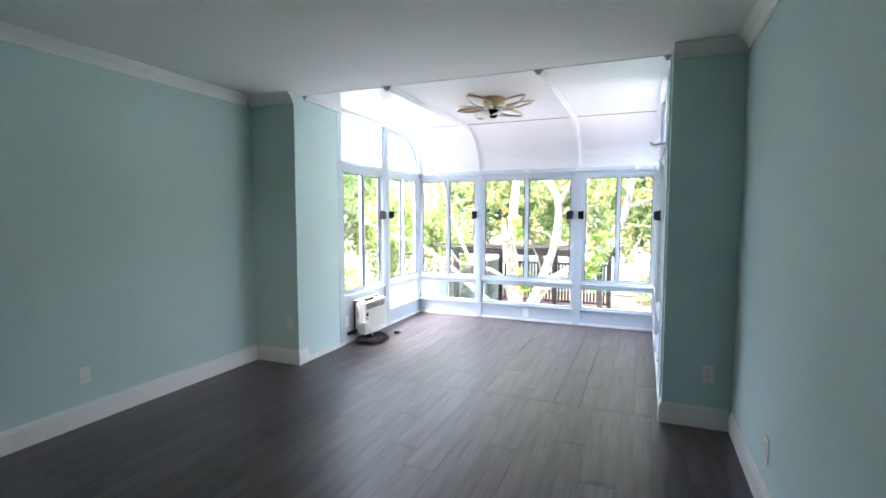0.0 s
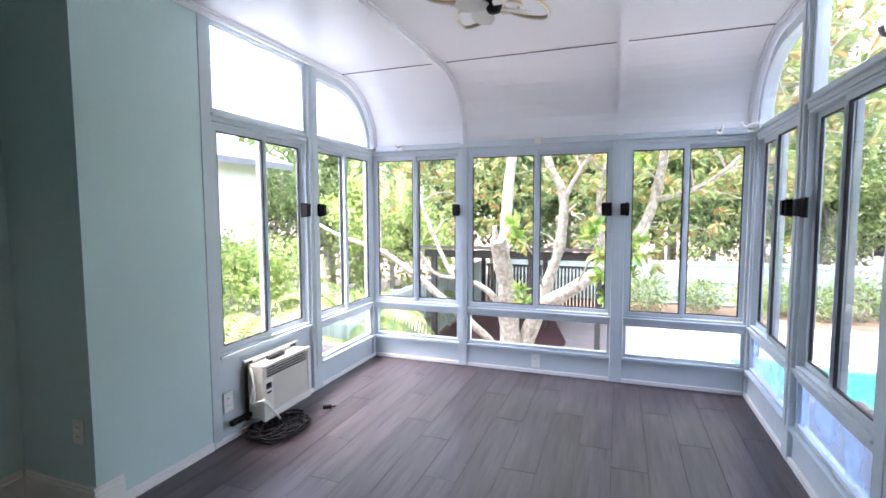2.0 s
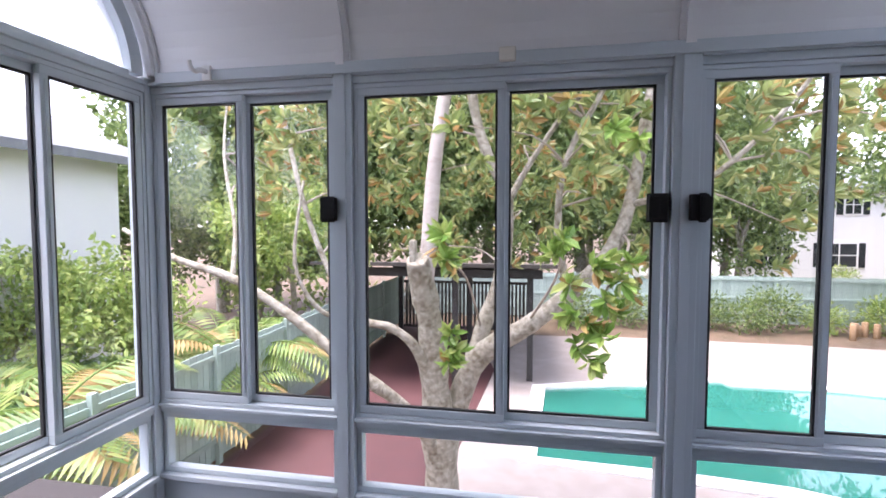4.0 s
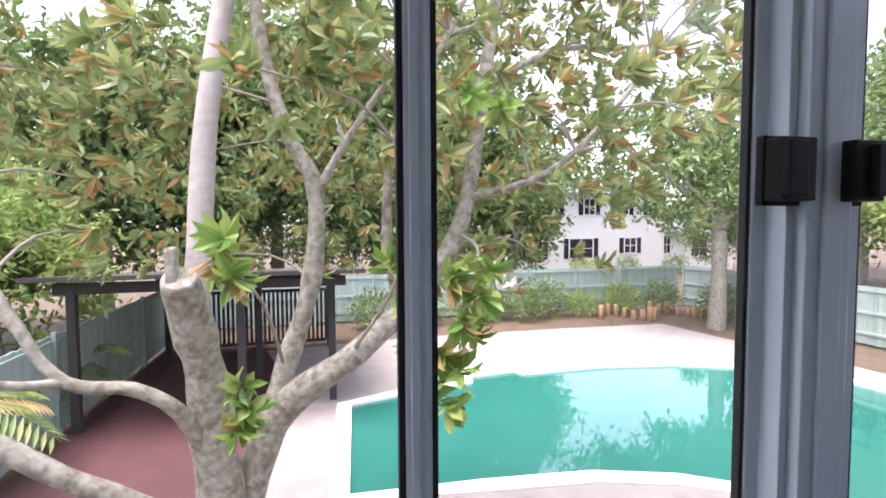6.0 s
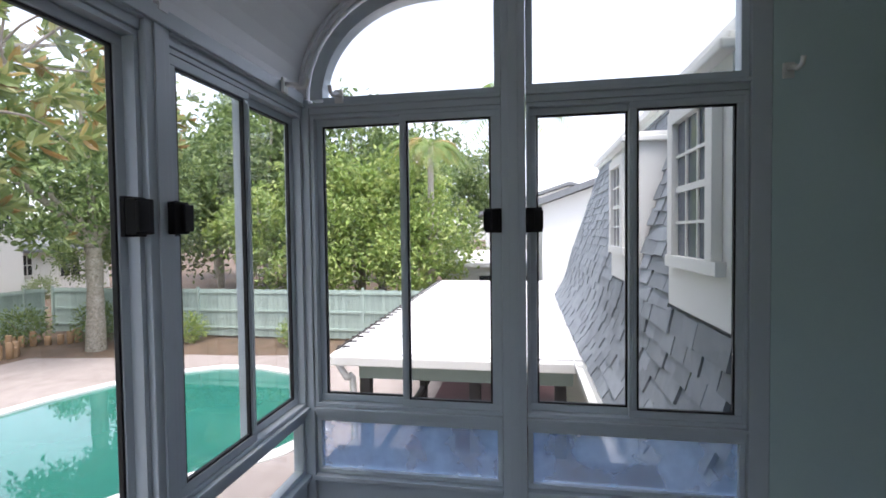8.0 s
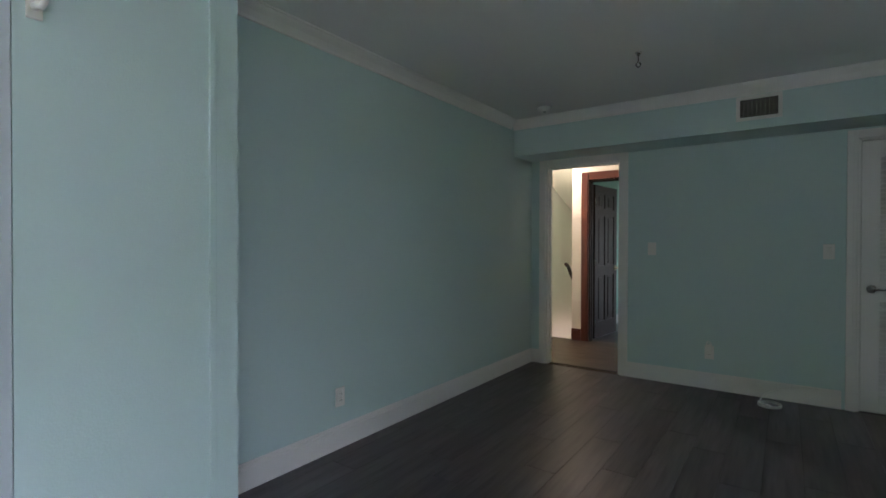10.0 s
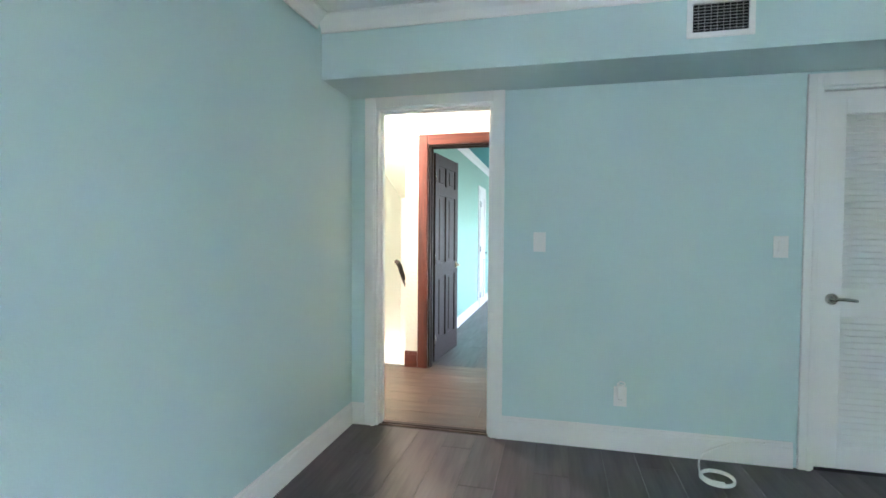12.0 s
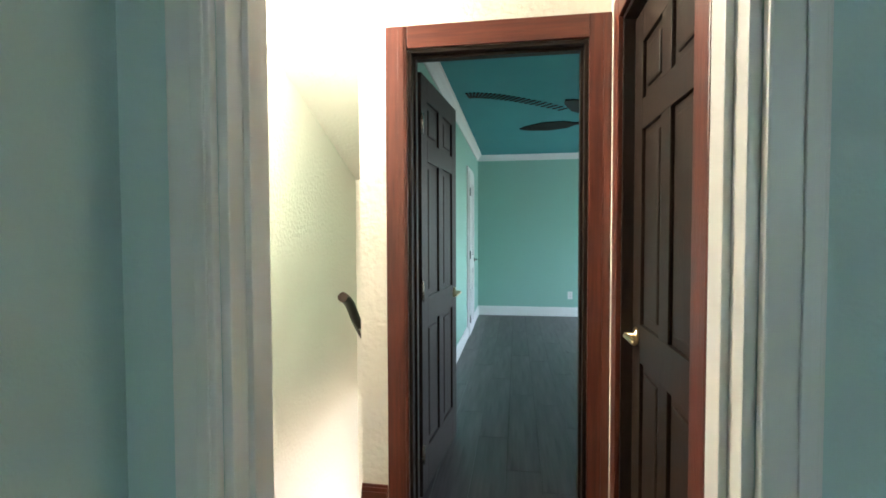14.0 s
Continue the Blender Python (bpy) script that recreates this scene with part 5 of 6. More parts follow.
for k in range(10):
    bm = bmesh.new(); y = 5.0 + k * 0.22; box(bm, RX0 + 0.15, RX0 + 0.19, y, y + 0.05, GZ + 0.12, GZ + 1.0)
    under("baluster", bm, DARKPOST, terr)
# Terrace furniture: two pale stacked chairs under the roof
for x, y in ((7.3, 6.6), (7.9, 5.9)):
    ch = base_of("patio_chair", (x, y, GZ + 0.12), "weathered grey patio chair under the terrace roof", "chair", "terrace chairs")
    for nm, c in (("seat", (-0.25, 0.25, -0.25, 0.25, 0.40, 0.44)), ("backrest", (0.21, 0.25, -0.25, 0.25, 0.44, 0.95))):
        bm = bmesh.new(); box(bm, *c, 0.015); part(nm, bm, GREYROOF, ch)
    for lx, ly in ((-0.22, -0.22), (0.18, -0.22), (-0.22, 0.18), (0.18, 0.18)):
        bm = bmesh.new(); box(bm, lx, lx + 0.04, ly, ly + 0.04, 0, 0.40, 0.004); part("leg", bm, GREYROOF, ch)
# Foliage
def leaf_material(name, a, b, c, gloss=0.5):
    m = bpy.data.materials.new(name)
    m.use_nodes = True
    n, l = m.node_tree.nodes, m.node_tree.links
    p = n["Principled BSDF"]
    p.inputs["Roughness"].default_value = gloss
    g = n.new("ShaderNodeNewGeometry")
    r = n.new("ShaderNodeValToRGB")
    r.color_ramp.elements[0].color, r.color_ramp.elements[1].color = (*a, 1), (*c, 1)
    e = r.color_ramp.elements.new(0.55)
    e.color = (*b, 1)
    l.new(g.outputs["Random Per Island"], r.inputs[0])
    l.new(r.outputs[0], p.inputs["Base Color"])
    t = n.new("ShaderNodeBsdfTranslucent")
    l.new(r.outputs[0], t.inputs[0])
    mx = n.new("ShaderNodeMixShader")
    mx.inputs[0].default_value = 0.38
    out = n["Material Output"]
    l.new(p.outputs[0], mx.inputs[1])
    l.new(t.outputs[0], mx.inputs[2])
    l.new(mx.outputs[0], out.inputs[0])
    return m


MAG_LEAF = leaf_material("magnolia_leaf", (0.15, 0.21, 0.07), (0.27, 0.35, 0.12), (0.48, 0.48, 0.20), 0.35)
FRESH_LEAF = leaf_material("fresh_magnolia_leaf", (0.13, 0.26, 0.05), (0.27, 0.42, 0.10), (0.46, 0.52, 0.18), 0.3)
MAG_RUST = leaf_material("rusty_magnolia_leaf", (0.26, 0.18, 0.06), (0.42, 0.25, 0.09), (0.50, 0.40, 0.15), 0.5)
OAK_LEAF = leaf_material("oak_leaf", (0.08, 0.13, 0.045), (0.17, 0.25, 0.08), (0.30, 0.38, 0.14), 0.5)
LIME_LEAF = leaf_material("yellow_green_leaf", (0.17, 0.26, 0.07), (0.31, 0.42, 0.11), (0.48, 0.54, 0.19), 0.5)
PALM_LEAF = leaf_material("palm_leaf", (0.12, 0.21, 0.05), (0.22, 0.33, 0.08), (0.38, 0.42, 0.14), 0.45)
PALM_DRY = leaf_material("dry_palm_leaf", (0.36, 0.24, 0.09), (0.46, 0.32, 0.12), (0.5, 0.4, 0.18), 0.6)
BARK = material("lichen_spotted_bark", (0.15, 0.125, 0.082), 0.85, vary=0.6, vscale=17, vdetail=2, second=(0.58, 0.55, 0.47), patch=0.3, pscale=5.5, bump=1.0, bscale=24)
PALEBARK = material("smooth_pale_bark", (0.55, 0.50, 0.46), 0.8, vary=0.6, vscale=7, second=(0.34, 0.28, 0.24), patch=0.3, pscale=18, stretch=(1, 1, 2.5), bump=0.35, bscale=25)
TWIG = material("grey_twig", (0.36, 0.31, 0.26), 0.85, vary=0.4, vscale=9, second=(0.22, 0.18, 0.14))
PETAL = material("white_petal", (0.85, 0.83, 0.76), 0.5)
rng = np.random.default_rng(7)


def leaf_mesh(name, pos, along, size, width, mats, pick=None, fold=0.25):
    """Many pointed leaves, each two folded quads and a tip, as one mesh."""
    n = len(pos)
    along = along / np.linalg.norm(along, axis=1, keepdims=True)
    side = np.cross(along, rng.normal(size=(n, 3)))
    side /= np.linalg.norm(side, axis=1, keepdims=True)
    nrm = np.cross(along, side)
    size, width = np.broadcast_to(size, n)[:, None], np.broadcast_to(width, n)[:, None]
    v = np.empty((n, 8, 3))
    up = nrm * width * fold
    bend = nrm * size * rng.uniform(-0.22, 0.02, (n, 1))
    v[:, 0] = pos
    v[:, 1] = pos + along * size * 0.30 + side * width * 0.42 + up
    v[:, 2] = pos + along * size * 0.70 + side * width * 0.44 + up + bend * 0.5
    v[:, 3] = pos + along * size + bend
    v[:, 4] = pos + along * size * 0.70 - side * width * 0.44 + up + bend * 0.5
    v[:, 5] = pos + along * size * 0.30 - side * width * 0.42 + up
    v[:, 6] = pos + along * size * 0.35
    v[:, 7] = pos + along * size * 0.70 + bend * 0.5
    base = np.arange(n)[:, None] * 8
    f = np.concatenate([base + t for t in ([0, 6, 1], [1, 6, 7], [1, 7, 2], [2, 7, 3], [0, 5, 6], [5, 7, 6], [5, 4, 7], [4, 3, 7])], 1).reshape(-1, 3)
    me = bpy.data.meshes.new(name)
    me.from_pydata(v.reshape(-1, 3).tolist(), [], f.tolist())
    for m in mats:
        me.materials.append(m)
    if pick is not None:
        me.polygons.foreach_set("material_index", np.repeat(pick, 8).astype(np.int32))
    me.update()
    return me


def rosettes(tips, axes, count, size, spread=(0.5, 1.25)):
    """Whorls of leaves at twig ends: places and directions."""
    pos, way = [], []
    for t, a in zip(tips, axes):
        a = np.array(a) / np.linalg.norm(a)
        o = np.cross(a, [0.3, 0.5, 0.8]); o /= np.linalg.norm(o)
        q = np.cross(a, o)
        k = count + rng.integers(-2, 3)
        ang = rng.uniform(0, 6.28) + np.arange(k) * 2.4
        tilt = rng.uniform(*spread, k)
        d = np.cos(tilt)[:, None] * a + np.sin(tilt)[:, None] * (np.cos(ang)[:, None] * o + np.sin(ang)[:, None] * q)
        pos.append(np.array(t) + a * rng.uniform(-0.06, 0.02, (k, 1)))
        way.append(d)
    return np.concatenate(pos), np.concatenate(way)


def limb(points, r0, r1, bm, sides=12, rough=0.05):
    pts = smooth(points)
    k = len(pts)
    radii = [r0 + (r1 - r0) * (i / (k - 1)) ** 0.8 for i in range(k)]
    radii = [r * (1 + rough * noise.noise(p * 4.0) + 0.5 * rough * noise.noise(p * 11.0)) for r, p in zip(radii, pts)]
    tube(bm, pts, radii, sides)
    return pts


# The magnolia in front of the windows
mag = base_of("magnolia_tree", (0.1, 9.35, GZ), "old magnolia with pale lichen-spotted limbs and glossy leaves", "tree")
bm = bmesh.new()
limb([(0.15, 9.45, GZ - 0.1), (0.12, 9.4, -1.9), (0.1, 9.32, -0.9), (0.06, 9.25, -0.35), (0.04, 9.18, 0.2), (-0.01, 8.95, 0.75), (-0.02, 8.8, 0.98)], 0.24, 0.095, bm, 16, 0.25)
box(bm, -0.09, -0.03, 8.76, 8.86, 0.95, 1.16, 0.02)
under("trunk", bm, BARK, mag, "lichen-spotted trunk with a knot hole")
bm = bmesh.new()
limb([(0.02, 8.95, 0.70), (0.06, 8.95, 1.1), (0.12, 8.95, 1.9), (0.25, 8.98, 2.75), (0.42, 9.05, 3.8), (0.6, 9.2, 5.4)], 0.088, 0.05, bm, 14)
under("limb", bm, PALEBARK, mag, "smooth pale straight limb")
BOUGHS = [
    ([(0.22, 9.42, -0.75), (0.5, 9.4, -0.1), (1.04, 9.35, 0.30), (1.55, 9.5, 0.72), (1.95, 9.6, 1.28), (2.2, 9.7, 2.5), (2.5, 10.0, 4.0)], 0.135, 0.05),
    ([(0.30, 9.55, -0.5), (0.50, 9.7, 0.12), (0.72, 9.75, 0.83), (0.76, 9.8, 1.6), (0.55, 9.85, 2.05), (0.35, 9.95, 2.8), (0.2, 10.2, 4.4)], 0.10, 0.045),
    ([(0.02, 9.2, -0.3), (-0.10, 9.0, 0.1), (-0.32, 8.9, 0.30), (-0.62, 8.8, 0.40), (-0.85, 8.8, 0.75), (-1.2, 8.9, 1.5), (-1.6, 9.2, 2.6)], 0.058, 0.02),
    ([(0.10, 9.25, -1.1), (-0.15, 8.8, -0.45), (-0.52, 8.55, -0.05), (-1.05, 8.4, 0.45), (-1.6, 8.3, 0.82), (-2.2, 8.3, 1.0), (-2.9, 8.5, 1.25)], 0.078, 0.022),
    ([(1.40, 9.48, 0.62), (1.30, 9.4, 1.2), (1.35, 9.3, 1.9), (1.7, 9.3, 2.6), (2.1, 9.3, 3.4)], 0.05, 0.02),
    ([(0.75, 9.8, 1.5), (1.1, 9.7, 2.1), (1.6, 9.6, 2.7), (2.3, 9.5, 3.0)], 0.04, 0.018),
    ([(-0.62, 8.8, 0.40), (-0.9, 8.6, 0.5), (-1.1, 8.5, 0.95), (-1.0, 8.5, 1.7)], 0.03, 0.012),
    ([(-1.6, 8.3, 0.82), (-1.7, 8.5, 1.3), (-2.0, 8.8, 2.0), (-2.2, 9.2, 2.8)], 0.025, 0.01),
    ([(2.0, 9.62, 1.5), (2.6, 9.3, 1.7), (3.1, 9.1, 2.2), (3.5, 9.0, 2.8)], 0.04, 0.015),
    ([(2.2, 9.7, 2.5), (3.0, 9.8, 2.9), (4.1, 10.0, 3.1), (5.3, 10.3, 3.6)], 0.045, 0.014),
]
spine = []
for pts, r0, r1 in BOUGHS:
    bm = bmesh.new()
    spine.append(limb(pts, r0, r1, bm, 10, 0.2))
    under("limb", bm, BARK, mag)
# Twigs run from the limbs to the leaf whorls
tips, axes, used = [], [], {}
bm = bmesh.new()
centre = np.array([0.4, 9.6, 2.6])
for k in range(2150):
    for _ in range(40):
        x = rng.uniform(-3.8, 6.6); y = rng.uniform(8.1, 12.8); z = rng.uniform(0.5, 6.2)
        q = (np.array([x, y, z]) - [1.3, 10.4, 3.4]) / [5.2, 2.5, 3.0]
        if q @ q < 1 and noise.noise((x * 0.9, y * 0.9, z * 0.9)) > -0.08 and not (y < 9.2 and abs(x - 0.15) < 0.22):
            break
    tip = np.array([x, y, z])
    if z < 1.6 and rng.uniform() < 0.55:
        continue
    out = tip - centre
    out = out / np.linalg.norm(out) + rng.normal(size=3) * 0.35 + [0, -0.15, 0.35]
    tips.append(tip); axes.append(out)
    if k % 3 == 0:
        best = min((p for s in spine for p in s[4::3]), key=lambda p: (p - Vector(tip)).length + max(0, p.z - tip[2]) * 0.6)
        used[tuple(best)] = used.get(tuple(best), 0) + 1
        if (best - Vector(tip)).length < 1.5 and used[tuple(best)] < 4:
            midp = best.lerp(Vector(tip), 0.5) + Vector((rng.normal() * 0.12, rng.normal() * 0.12, 0.1))
            pts = smooth([best, midp, Vector(tip)], 3)
            tube(bm, pts, [0.014 - 0.009 * i / (len(pts) - 1) for i in range(len(pts))], 5, False)
# The low bough with its flower, and the whorls before the trunk
low = [(1.55, 8.42, 0.95), (1.35, 8.45, 0.80), (1.62, 8.40, 0.70), (1.75, 8.45, 0.85), (1.48, 8.40, 0.52), (1.60, 8.42, 0.40), (1.42, 8.46, 0.30), (1.52, 8.40, 0.20), (1.36, 8.44, 0.58), (1.72, 8.5, 0.6), (1.80, 8.46, 1.0), (1.64, 8.5, 1.02),
       (0.32, 8.35, 1.22), (0.36, 8.32, 1.02), (0.28, 8.4, 1.1), (0.30, 8.85, 0.28), (0.34, 8.86, 0.12), (0.28, 8.84, 0.0), (1.30, 8.55, 1.18), (1.22, 8.6, 1.05), (1.82, 8.3, 1.95), (1.65, 8.4, 2.05)]
for pts in ([(1.95, 9.6, 1.2), (1.9, 9.0, 1.12), (1.75, 8.6, 0.95), (1.55, 8.47, 0.6), (1.45, 8.46, 0.3)], [(0.5, 9.7, 0.12), (0.42, 9.2, 0.7), (0.36, 8.7, 0.95), (0.32, 8.42, 1.15)], [(1.0, 9.35, 0.3), (1.25, 8.9, 0.8), (1.28, 8.6, 1.1)]):
    s = smooth(pts, 4)
    tube(bm, s, [0.016 - 0.009 * i / (len(s) - 1) for i in range(len(s))], 6, False)
tagged(under("twigs", bm, TWIG, mag, "thin grey twigs"), kind="stuff")
pos, way = rosettes(tips, axes, 10, 0.2)
pick = (rng.uniform(size=len(pos)) < 0.16).astype(int)
crown_ob = new("crown", leaf_mesh("crown", pos, way, rng.uniform(0.11, 0.20, len(pos)), rng.uniform(0.045, 0.075, len(pos)), [MAG_LEAF, MAG_RUST], pick))
crown_ob.parent = mag
crown_ob.matrix_parent_inverse = Matrix.Translation(mag.location).inverted()
tagged(crown_ob, "glossy green and rusty leaf whorls", kind="stuff")
low_axes = [np.array([rng.normal() * 0.5, -0.7, rng.normal() * 0.5 + 0.1]) for t in low]
pos, way = rosettes(low, low_axes, 13, 0.2)
near = new("low_whorls", leaf_mesh("low_whorls", pos, way, rng.uniform(0.13, 0.21, len(pos)), rng.uniform(0.055, 0.085, len(pos)), [FRESH_LEAF, MAG_RUST], (rng.uniform(size=len(pos)) < 0.06).astype(int)))
near.parent = mag
near.matrix_parent_inverse = Matrix.Translation(mag.location).inverted()
tagged(near, "bright green leaf whorls on the low bough", kind="stuff")
pos, way = rosettes([(1.89, 8.38, 0.93)], [(0, -0.6, 0.6)], 9, 0.1, (0.3, 1.1))
fl = new("flower", leaf_mesh("flower", pos, way, 0.10, 0.075, [PETAL]))
fl.parent = mag; fl.matrix_parent_inverse = Matrix.Translation(mag.location).inverted()
tagged(fl, "open white magnolia flower")
mag.location.x -= 0.12


def leafy(name, at, height, crowns, leaves, size, mat, label, trunk_r=0.2, forks=(), seed=1):
    """A tree with a tapered forking trunk and crowns of clumped leaves. Crowns: centre and radii relative to the foot."""
    t = base_of(name, at, label, "tree")
    bm = bmesh.new()
    fork = (0.1, 0.05, height * 0.42)
    limb([(0, 0, -0.3), (0.05, 0, height * 0.2), fork], trunk_r, trunk_r * 0.7, bm, 12, 0.2)
    part("trunk", bm, BARK, t)
    for c, r in crowns:
        bm = bmesh.new()
        c = Vector(c)
        limb([fork, Vector(fork).lerp(c, 0.5) + Vector((0.2, 0.1, 0.15 * height * 0.2)), c, c + Vector((0.1, 0, r[2] * 0.6))], trunk_r * 0.5, trunk_r * 0.12, bm, 8, 0.2)
        part("limb", bm, BARK, t)
    pos = []
    total = sum(r[0] * r[1] for _, r in crowns)
    for c, r in crowns:
        n = int(leaves * r[0] * r[1] / total)
        k = max(10, n // 55)
        u = rng.normal(size=(k, 3)); u /= np.linalg.norm(u, axis=1, keepdims=True)
        clumps = np.array(c) + u * np.array(r) * rng.uniform(0.55, 1.05, (k, 1))
        which = rng.integers(0, k, n)
        pos.append(clumps[which] + rng.normal(size=(n, 3)) * np.array(r) * 0.13)
    pos = np.concatenate(pos)
    way = rng.normal(size=pos.shape) + [0, 0, -0.3]
    o = new("crown", leaf_mesh("crown", pos, way, rng.uniform(0.7, 1.3, len(pos)) * size, rng.uniform(0.4, 0.6, len(pos)) * size, [mat]))
    o.parent = t
    tagged(o, kind="stuff")
    return t


oak = leafy("oak_tree", (15.7, 21.2, GZ), 9, [((-1.5, 0, 5.6), (2.6, 2.6, 1.9)), ((1.4, -0.8, 6.2), (2.8, 2.8, 2.2)), ((-3.2, 1.5, 7.2), (3.2, 2.6, 2.0)), ((0.2, 0.5, 8.4), (3.4, 3.0, 2.0)), ((3.0, 2.0, 7.2), (2.4, 2.6, 2.0))], 12000, 0.24, OAK_LEAF, "spreading oak with forked trunk beside the pool", 0.36)
bush = leafy("broadleaf_tree", (22.5, 24.0, GZ), 8, [((0, 0, 4.6), (2.8, 2.8, 2.6)), ((1.2, 0.5, 7.0), (2.4, 2.4, 2.2)), ((-1.4, -0.6, 6.3), (2.2, 2.4, 2.0))], 8000, 0.27, OAK_LEAF, "dense dark green tree behind the fence", 0.22)
lime = leafy("lime_tree", (21.5, 10.5, GZ), 6, [((0, 0, 3.2), (2.4, 2.4, 2.0)), ((0.8, 1.4, 4.6), (2.0, 2.2, 1.7)), ((-0.6, -1.4, 4.2), (2.0, 2.0, 1.7))], 7000, 0.24, LIME_LEAF, "airy yellow-green tree behind the side fence", 0.14)
for x, y, s, r in ((-5.5, 30, 1.5, 10), (-1.5, 31.5, 1.7, 80), (3.5, 30.5, 1.6, 150), (8.5, 32, 1.6, 220), (12.0, 35, 1.2, 300), (36, 30, 1.4, 40), (27, 33, 0.8, 70), (33, 24, 1.5, 120), (42, 20, 1.4, 20), (-4, 38, 1.5, 200), (5, 40, 1.6, 260), (44, 36, 1.6, 310), (52, 12, 1.6, 55), (25, 19.5, 1.35, 15), (27.5, 13.6, 1.3, 95), (-9.0, 31, 1.0, 15), (-3.5, 28.7, 0.8, 75), (1.0, 28.8, 0.85, 140), (5.8, 28.6, 0.8, 205), (10.5, 29.2, 0.9, 265), (-12.0, 18.3, 0.8, 320), (-10.5, 24.5, 0.9, 55), (-9.5, 21.5, 0.8, 130), (-13.5, 25, 1.6, 250), (-7.5, 27, 1.3, 30)):
    copy_thing(bush, pose(x, y, GZ, 0, 0, r) @ Matrix.Diagonal((s, s, s, 1)))
for x, y, s, r in ((20.8, 15.5, 1.05, 50), (23.5, 13.5, 1.4, 250), (29, 15.5, 1.5, 80), (-7.2, 20.0, 0.95, 200), (31, 20, 1.6, 330), (-8.3, 12.6, 0.62, 160)):
    copy_thing(lime, pose(x, y, GZ, 0, 0, r) @ Matrix.Diagonal((s, s, s, 1)))


def shrub(at, r, mat, label, n=900, size=0.13, name="shrub"):
    s = base_of(name, at, label, "shrub", "garden shrubs")
    u = rng.normal(size=(n, 3)); u /= np.linalg.norm(u, axis=1, keepdims=True)
    pos = u * rng.uniform(0.3, 1.0, (n, 1)) * [r, r, r * 0.8] + [0, 0, r * 0.75]
    pos[:, 2] = np.abs(pos[:, 2])
    o = new("foliage", leaf_mesh("foliage", pos, u + rng.normal(size=(n, 3)) * 0.6, rng.uniform(0.7, 1.3, n) * size, size * 0.4, [mat]))
    o.parent = s
    tagged(o, kind="stuff")
    bm = bmesh.new()
    for k in range(5):
        a = k * 1.257
        tube(bm, smooth([(0, 0, -0.05), (0.25 * r * math.cos(a), 0.25 * r * math.sin(a), r * 0.5), (0.6 * r * math.cos(a), 0.6 * r * math.sin(a), r)], 3), [0.02, 0.018, 0.016, 0.014, 0.012, 0.01, 0.008], 6)
    tagged(part("stems", bm, TWIG, s), kind="stuff")
    return s


s1 = shrub((9.0, 24.6, GZ - 0.06), 0.9, OAK_LEAF, "dark green rounded garden shrub")
s2 = shrub((12.0, 25.0, GZ - 0.06), 0.8, LIME_LEAF, "light green garden shrub by the fence")
for i, (x, y, s) in enumerate(((6.8, 24.8, 1.2), (7.9, 25.3, 1.1), (10.3, 25.2, 1.3), (14.2, 25.3, 1.2), (16.2, 25.0, 1.1), (17.2, 22.5, 1.2), (17.3, 18.6, 1.0), (4.8, 25.1, 1.1), (2.6, 24.6, 1.2), (17.4, 14.0, 0.9), (17.2, 9.4, 0.8), (11.0, 38.5, 1.2), (20, 38.6, 1.3), (24, 38.7, 1.2), (28.5, 38.7, 1.2), (-5.7, 12.5, 1.2), (-6.4, 8.0, 1.3), (-6.0, 15.5, 1.4), (-7.2, 10.0, 1.3))):
    copy_thing(s1 if i % 3 or x < 0 else s2, pose(x, y, GZ - 0.06, 0, 0, i * 47) @ Matrix.Diagonal((s, s, s, 1)))


def frond(bm, bm2, start, heading, length, lift, droop, leaf, n=26):
    """A palm frond: an arched midrib with two rows of narrow leaflets."""
    pts = []
    for k in range(n + 1):
        t = k / n
        pts.append(Vector(start) + Vector((math.cos(heading) * length * t * 0.9, math.sin(heading) * length * t * 0.9, length * (lift * t - droop * t * t))))
    tube(bm, pts, [0.018 * (1 - 0.85 * k / n) for k in range(n + 1)], 5, False)
    side0 = Vector((-math.sin(heading), math.cos(heading), 0))
    for k in range(3, n):
        t = k / n
        ll = leaf * (0.35 + 1.3 * t * (1 - t) * 2) * 0.9
        d = (pts[k + 1] - pts[k]).normalized()
        for s in (-1, 1):
            tip = pts[k] + side0 * s * ll * 0.85 + d * ll * 0.45 - Vector((0, 0, ll * 0.38))
            mid = pts[k].lerp(tip, 0.5) + Vector((0, 0, 0.05 * ll))
            w = d * 0.034
            a, b, c, e, f = (bm2.verts.new(q) for q in (pts[k], mid - w, tip, mid + w, mid + Vector((0, 0, -0.008))))
            bm2.faces.new((a, b, f)); bm2.faces.new((b, c, f)); bm2.faces.new((c, e, f)); bm2.faces.new((e, a, f))


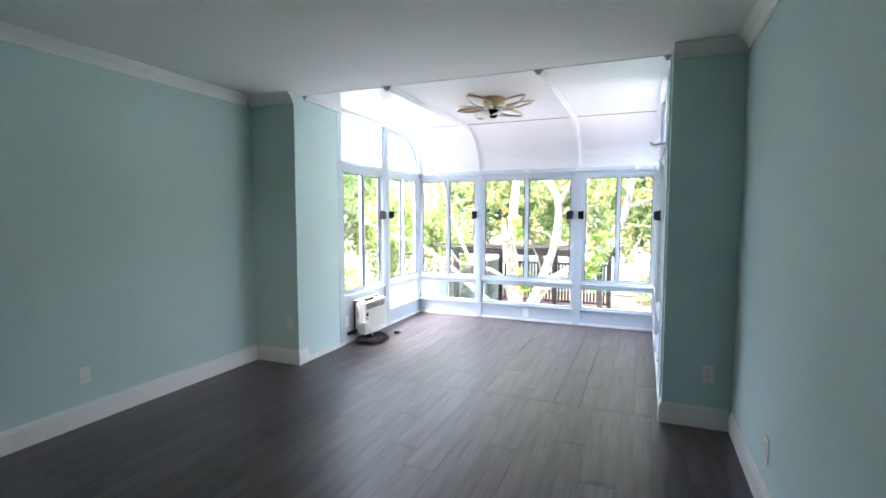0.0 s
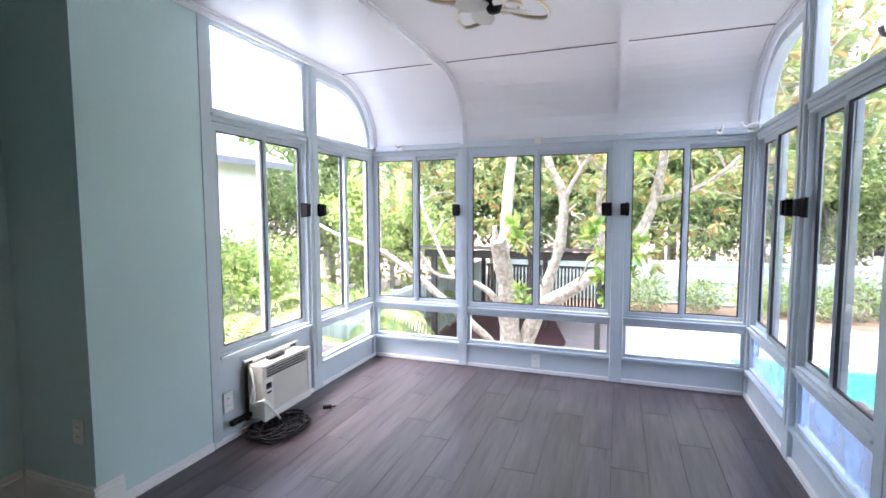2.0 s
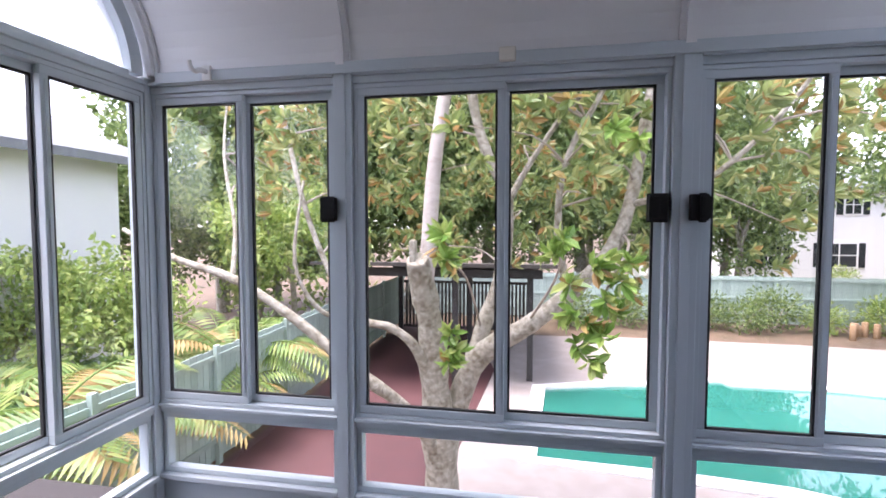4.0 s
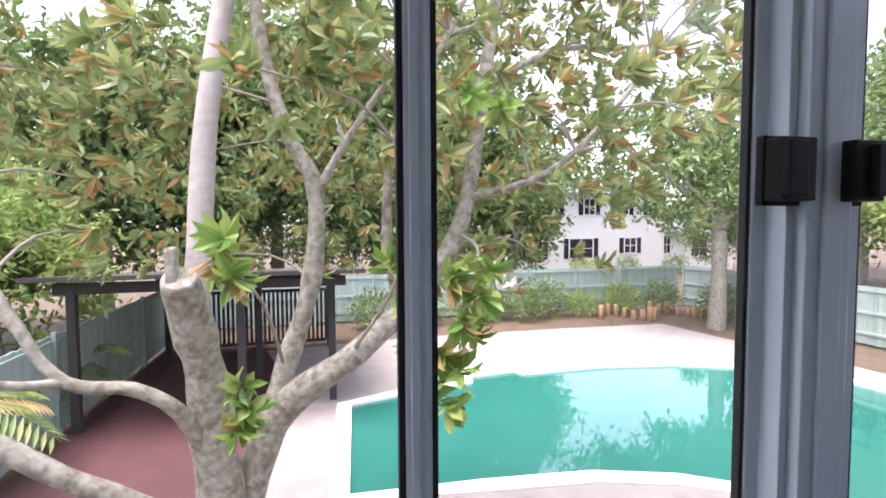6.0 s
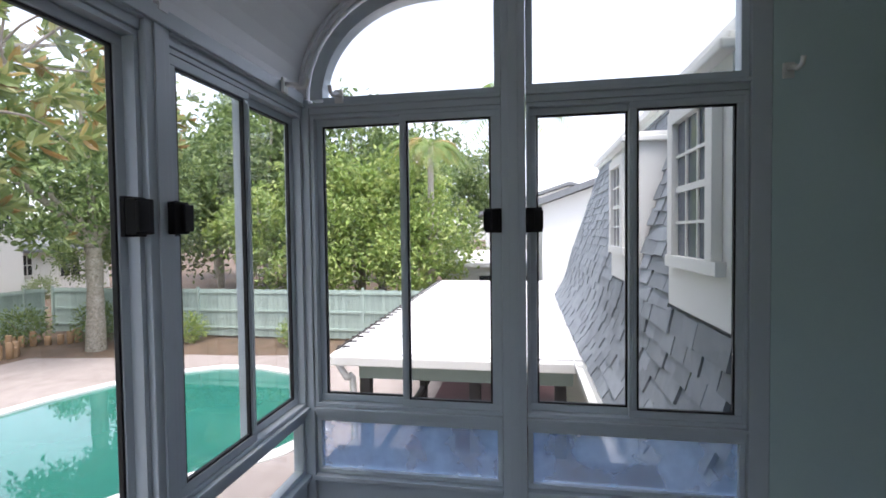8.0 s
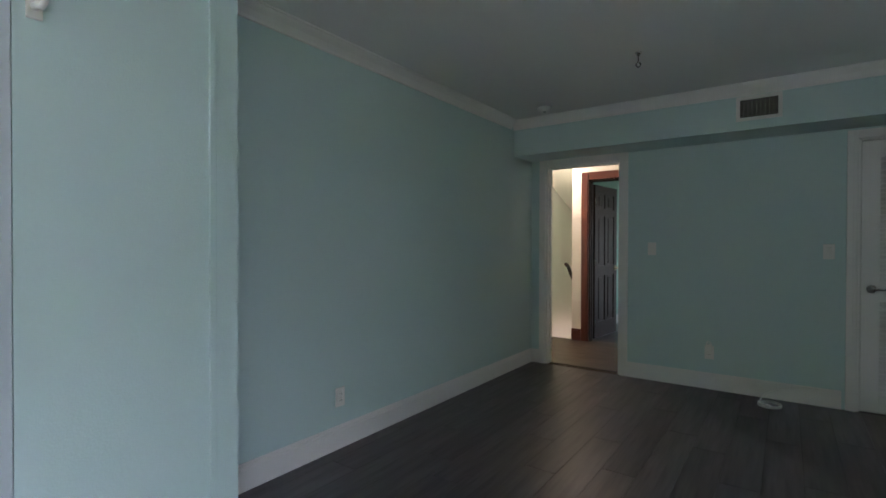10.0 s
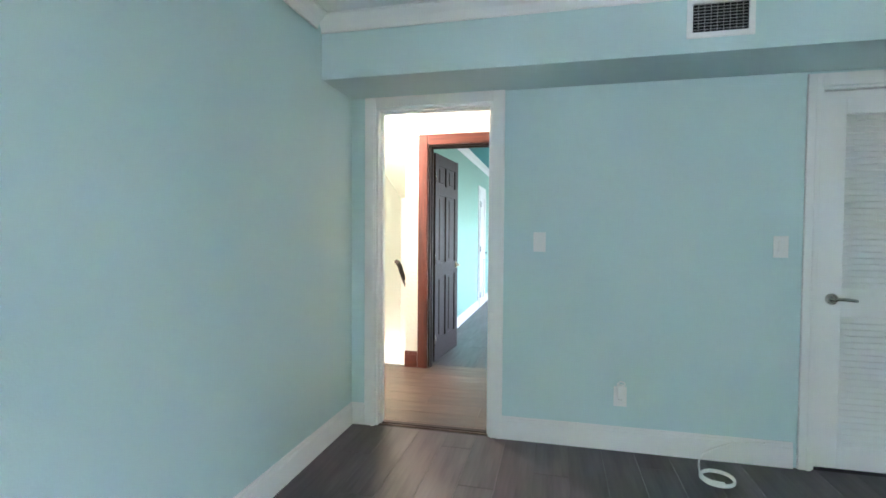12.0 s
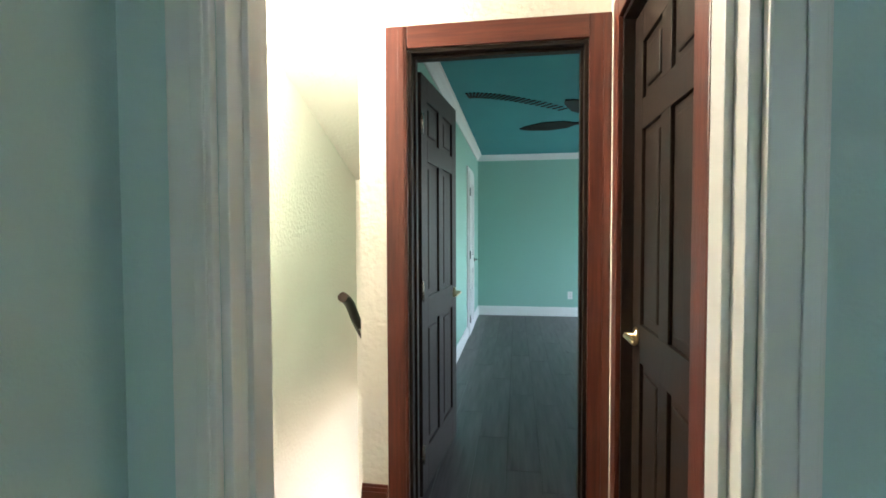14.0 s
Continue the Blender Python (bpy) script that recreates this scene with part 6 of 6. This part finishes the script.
def palm(at, trunk_h, fronds, length, leaf, label, group, trunk_r=0.12, lean=0.0, dry=0.0, lift=(0.5, 1.1)):
    p = base_of("palm", at, label, "palm tree", group)
    if trunk_h > 0.1:
        bm = bmesh.new()
        pts = smooth([(0, 0, -0.2), (lean * 0.3, 0, trunk_h * 0.5), (lean, 0, trunk_h)], 8)
        tube(bm, pts, [trunk_r * (1.15 - 0.35 * i / (len(pts) - 1)) * (1.04 if i % 2 else 1.0) for i in range(len(pts))], 12)
        part("trunk", bm, PALEBARK, p)
    for k in range(fronds):
        bm, bm2 = bmesh.new(), bmesh.new()
        a = k * 2.4 + rng.uniform(-0.2, 0.2)
        frond(bm, bm2, (lean, 0, trunk_h), a, length * rng.uniform(0.8, 1.1), rng.uniform(*lift), rng.uniform(0.7, 1.15), leaf)
        f = part("frond", bm2, PALM_DRY if rng.uniform() < dry else PALM_LEAF, p)
        part("midrib", bm, PALM_LEAF, f)
    return p


palm((20.0, 5.85, GZ), 9.4, 18, 2.7, 0.95, "tall slender palm behind the terrace roof", "tall palms", 0.17, 0.3, 0.1, (0.3, 0.9))
palm((21.5, 9.5, GZ), 8.1, 16, 2.4, 0.9, "tall slender palm behind the side fence", "tall palms", 0.15, 0.2, 0.1, (0.3, 0.9))
ap = palm((-5.2, 12.8, GZ), 0.6, 13, 1.9, 0.5, "low feathery palm leaning over the fence", "fence palms", 0.10, 0.1, 0.25, (0.6, 1.4))
for i, (x, y, s) in enumerate(((-5.3, 10.6, 1.1), (-6.2, 14.6, 1.2), (-5.6, 16.8, 1.0), (-6.6, 11.8, 1.25), (-5.4, 18.6, 0.9), (-5.5, 9.0, 1.35), (-6.3, 7.6, 1.5), (-5.2, 13.7, 1.3))):
    copy_thing(ap, pose(x, y, GZ + 0.2 * (i % 2), 0, 0, 70 * i + 20) @ Matrix.Diagonal((s, s, s, 1)))
# Floor planks
def plank_mesh(w, l, h, mat, along):
    bm = bmesh.new()
    if along == "y":
        box(bm, 0.0011, w - 0.0011, 0.001, l - 0.001, -h, 0.0, 0.0)
    else:
        box(bm, 0.001, l - 0.001, 0.0011, w - 0.0011, -h, 0.0, 0.0)
    return finish(bm, "plank", mat)


def lay(floor, x0, x1, y0, y1, along, mat, skip=None):
    w, l = 0.182, 1.22
    full = plank_mesh(w, l, 0.006, mat, along)
    cuts = {}
    u0, u1, v0, v1 = (x0, x1, y0, y1) if along == "y" else (y0, y1, x0, x1)
    n = int(math.ceil((u1 - u0) / w))
    for i in range(n):
        v = v0 - (0.0, 0.41, 0.82, 0.2, 0.61, 1.02)[i % 6]
        ww = min(w, u1 - u0 - i * w)
        while v < v1:
            a, b = max(v, v0), min(v + l, v1)
            if b - a > 0.02 and not (skip and skip(u0 + i * w, a)):
                if ww > w - 1e-4 and b - a > l - 1e-4:
                    me = full
                else:
                    key = (round(ww, 3), round(b - a, 3))
                    if key not in cuts:
                        cuts[key] = plank_mesh(ww, b - a, 0.006, mat, along)
                    me = cuts[key]
                o = new("plank", me)
                o.parent = floor
                o.location = (u0 + i * w, a, 0) if along == "y" else (a, u0 + i * w, 0)
            v += l


lay(floor_main, XL, XR, 0.0, YP + 0.05, "y", PLANK)
lay(floor_main, SL - 0.05, SR + 0.05, YP + 0.05, SF + 0.02, "y", PLANK)
lay(hall_floor, 1.75, 3.55, -1.39, -0.03, "x", PLANK_HALL)
lay(far_floor, 1.84, 2.60, -1.51, -1.39, "x", PLANK_HALL)
lay(far_floor, -1.28, 2.72, -6.78, -1.51, "y", PLANK)

# Roof shingles of the mansard: the nearest as parts, the far rest joined
SH_W = 0.235
bm = bmesh.new()
box(bm, 0.005, SH_W - 0.005, -0.012, 0.012, 0.0, 0.155)
tab = finish(bm, "shingle", SHINGLE)
rest = bmesh.new()
made = 0
for row, z in enumerate(LEV[:-1]):
    dz = 0.116
    y0, y1 = slope_y(z), slope_y(z + dz)
    lean = math.atan2(y0 - y1, dz)
    x = MX0 + (0.12 if row % 2 else 0.0)
    while x < MX1 - SH_W:
        drop = random.uniform(-0.008, 0.008)
        proud = random.choice((0.0, 0.0, 0.010, 0.014))
        clear = all(not (d0 - 0.10 < x + SH_W and x < d1 + 0.14 and 0.72 < z < 2.12) for d0, d1 in ((2.72, 3.38), (4.88, 5.50)))
        m = Matrix.Translation((x, y0 + proud, z + drop)) @ Matrix.Rotation(lean + 0.13, 4, 'X')
        if clear and x + SH_W < far_x(z + dz):
            if x < 6.4 and made < 300:
                o = new("shingle", tab); o.parent = mansard; o.matrix_basis = m
                made += 1
            else:
                box(rest, 0.005, SH_W - 0.005, -0.012, 0.012, 0.0, 0.155, 0.0, m)
        x += SH_W
tagged(part("shingles", rest, SHINGLE, mansard), kind="stuff")
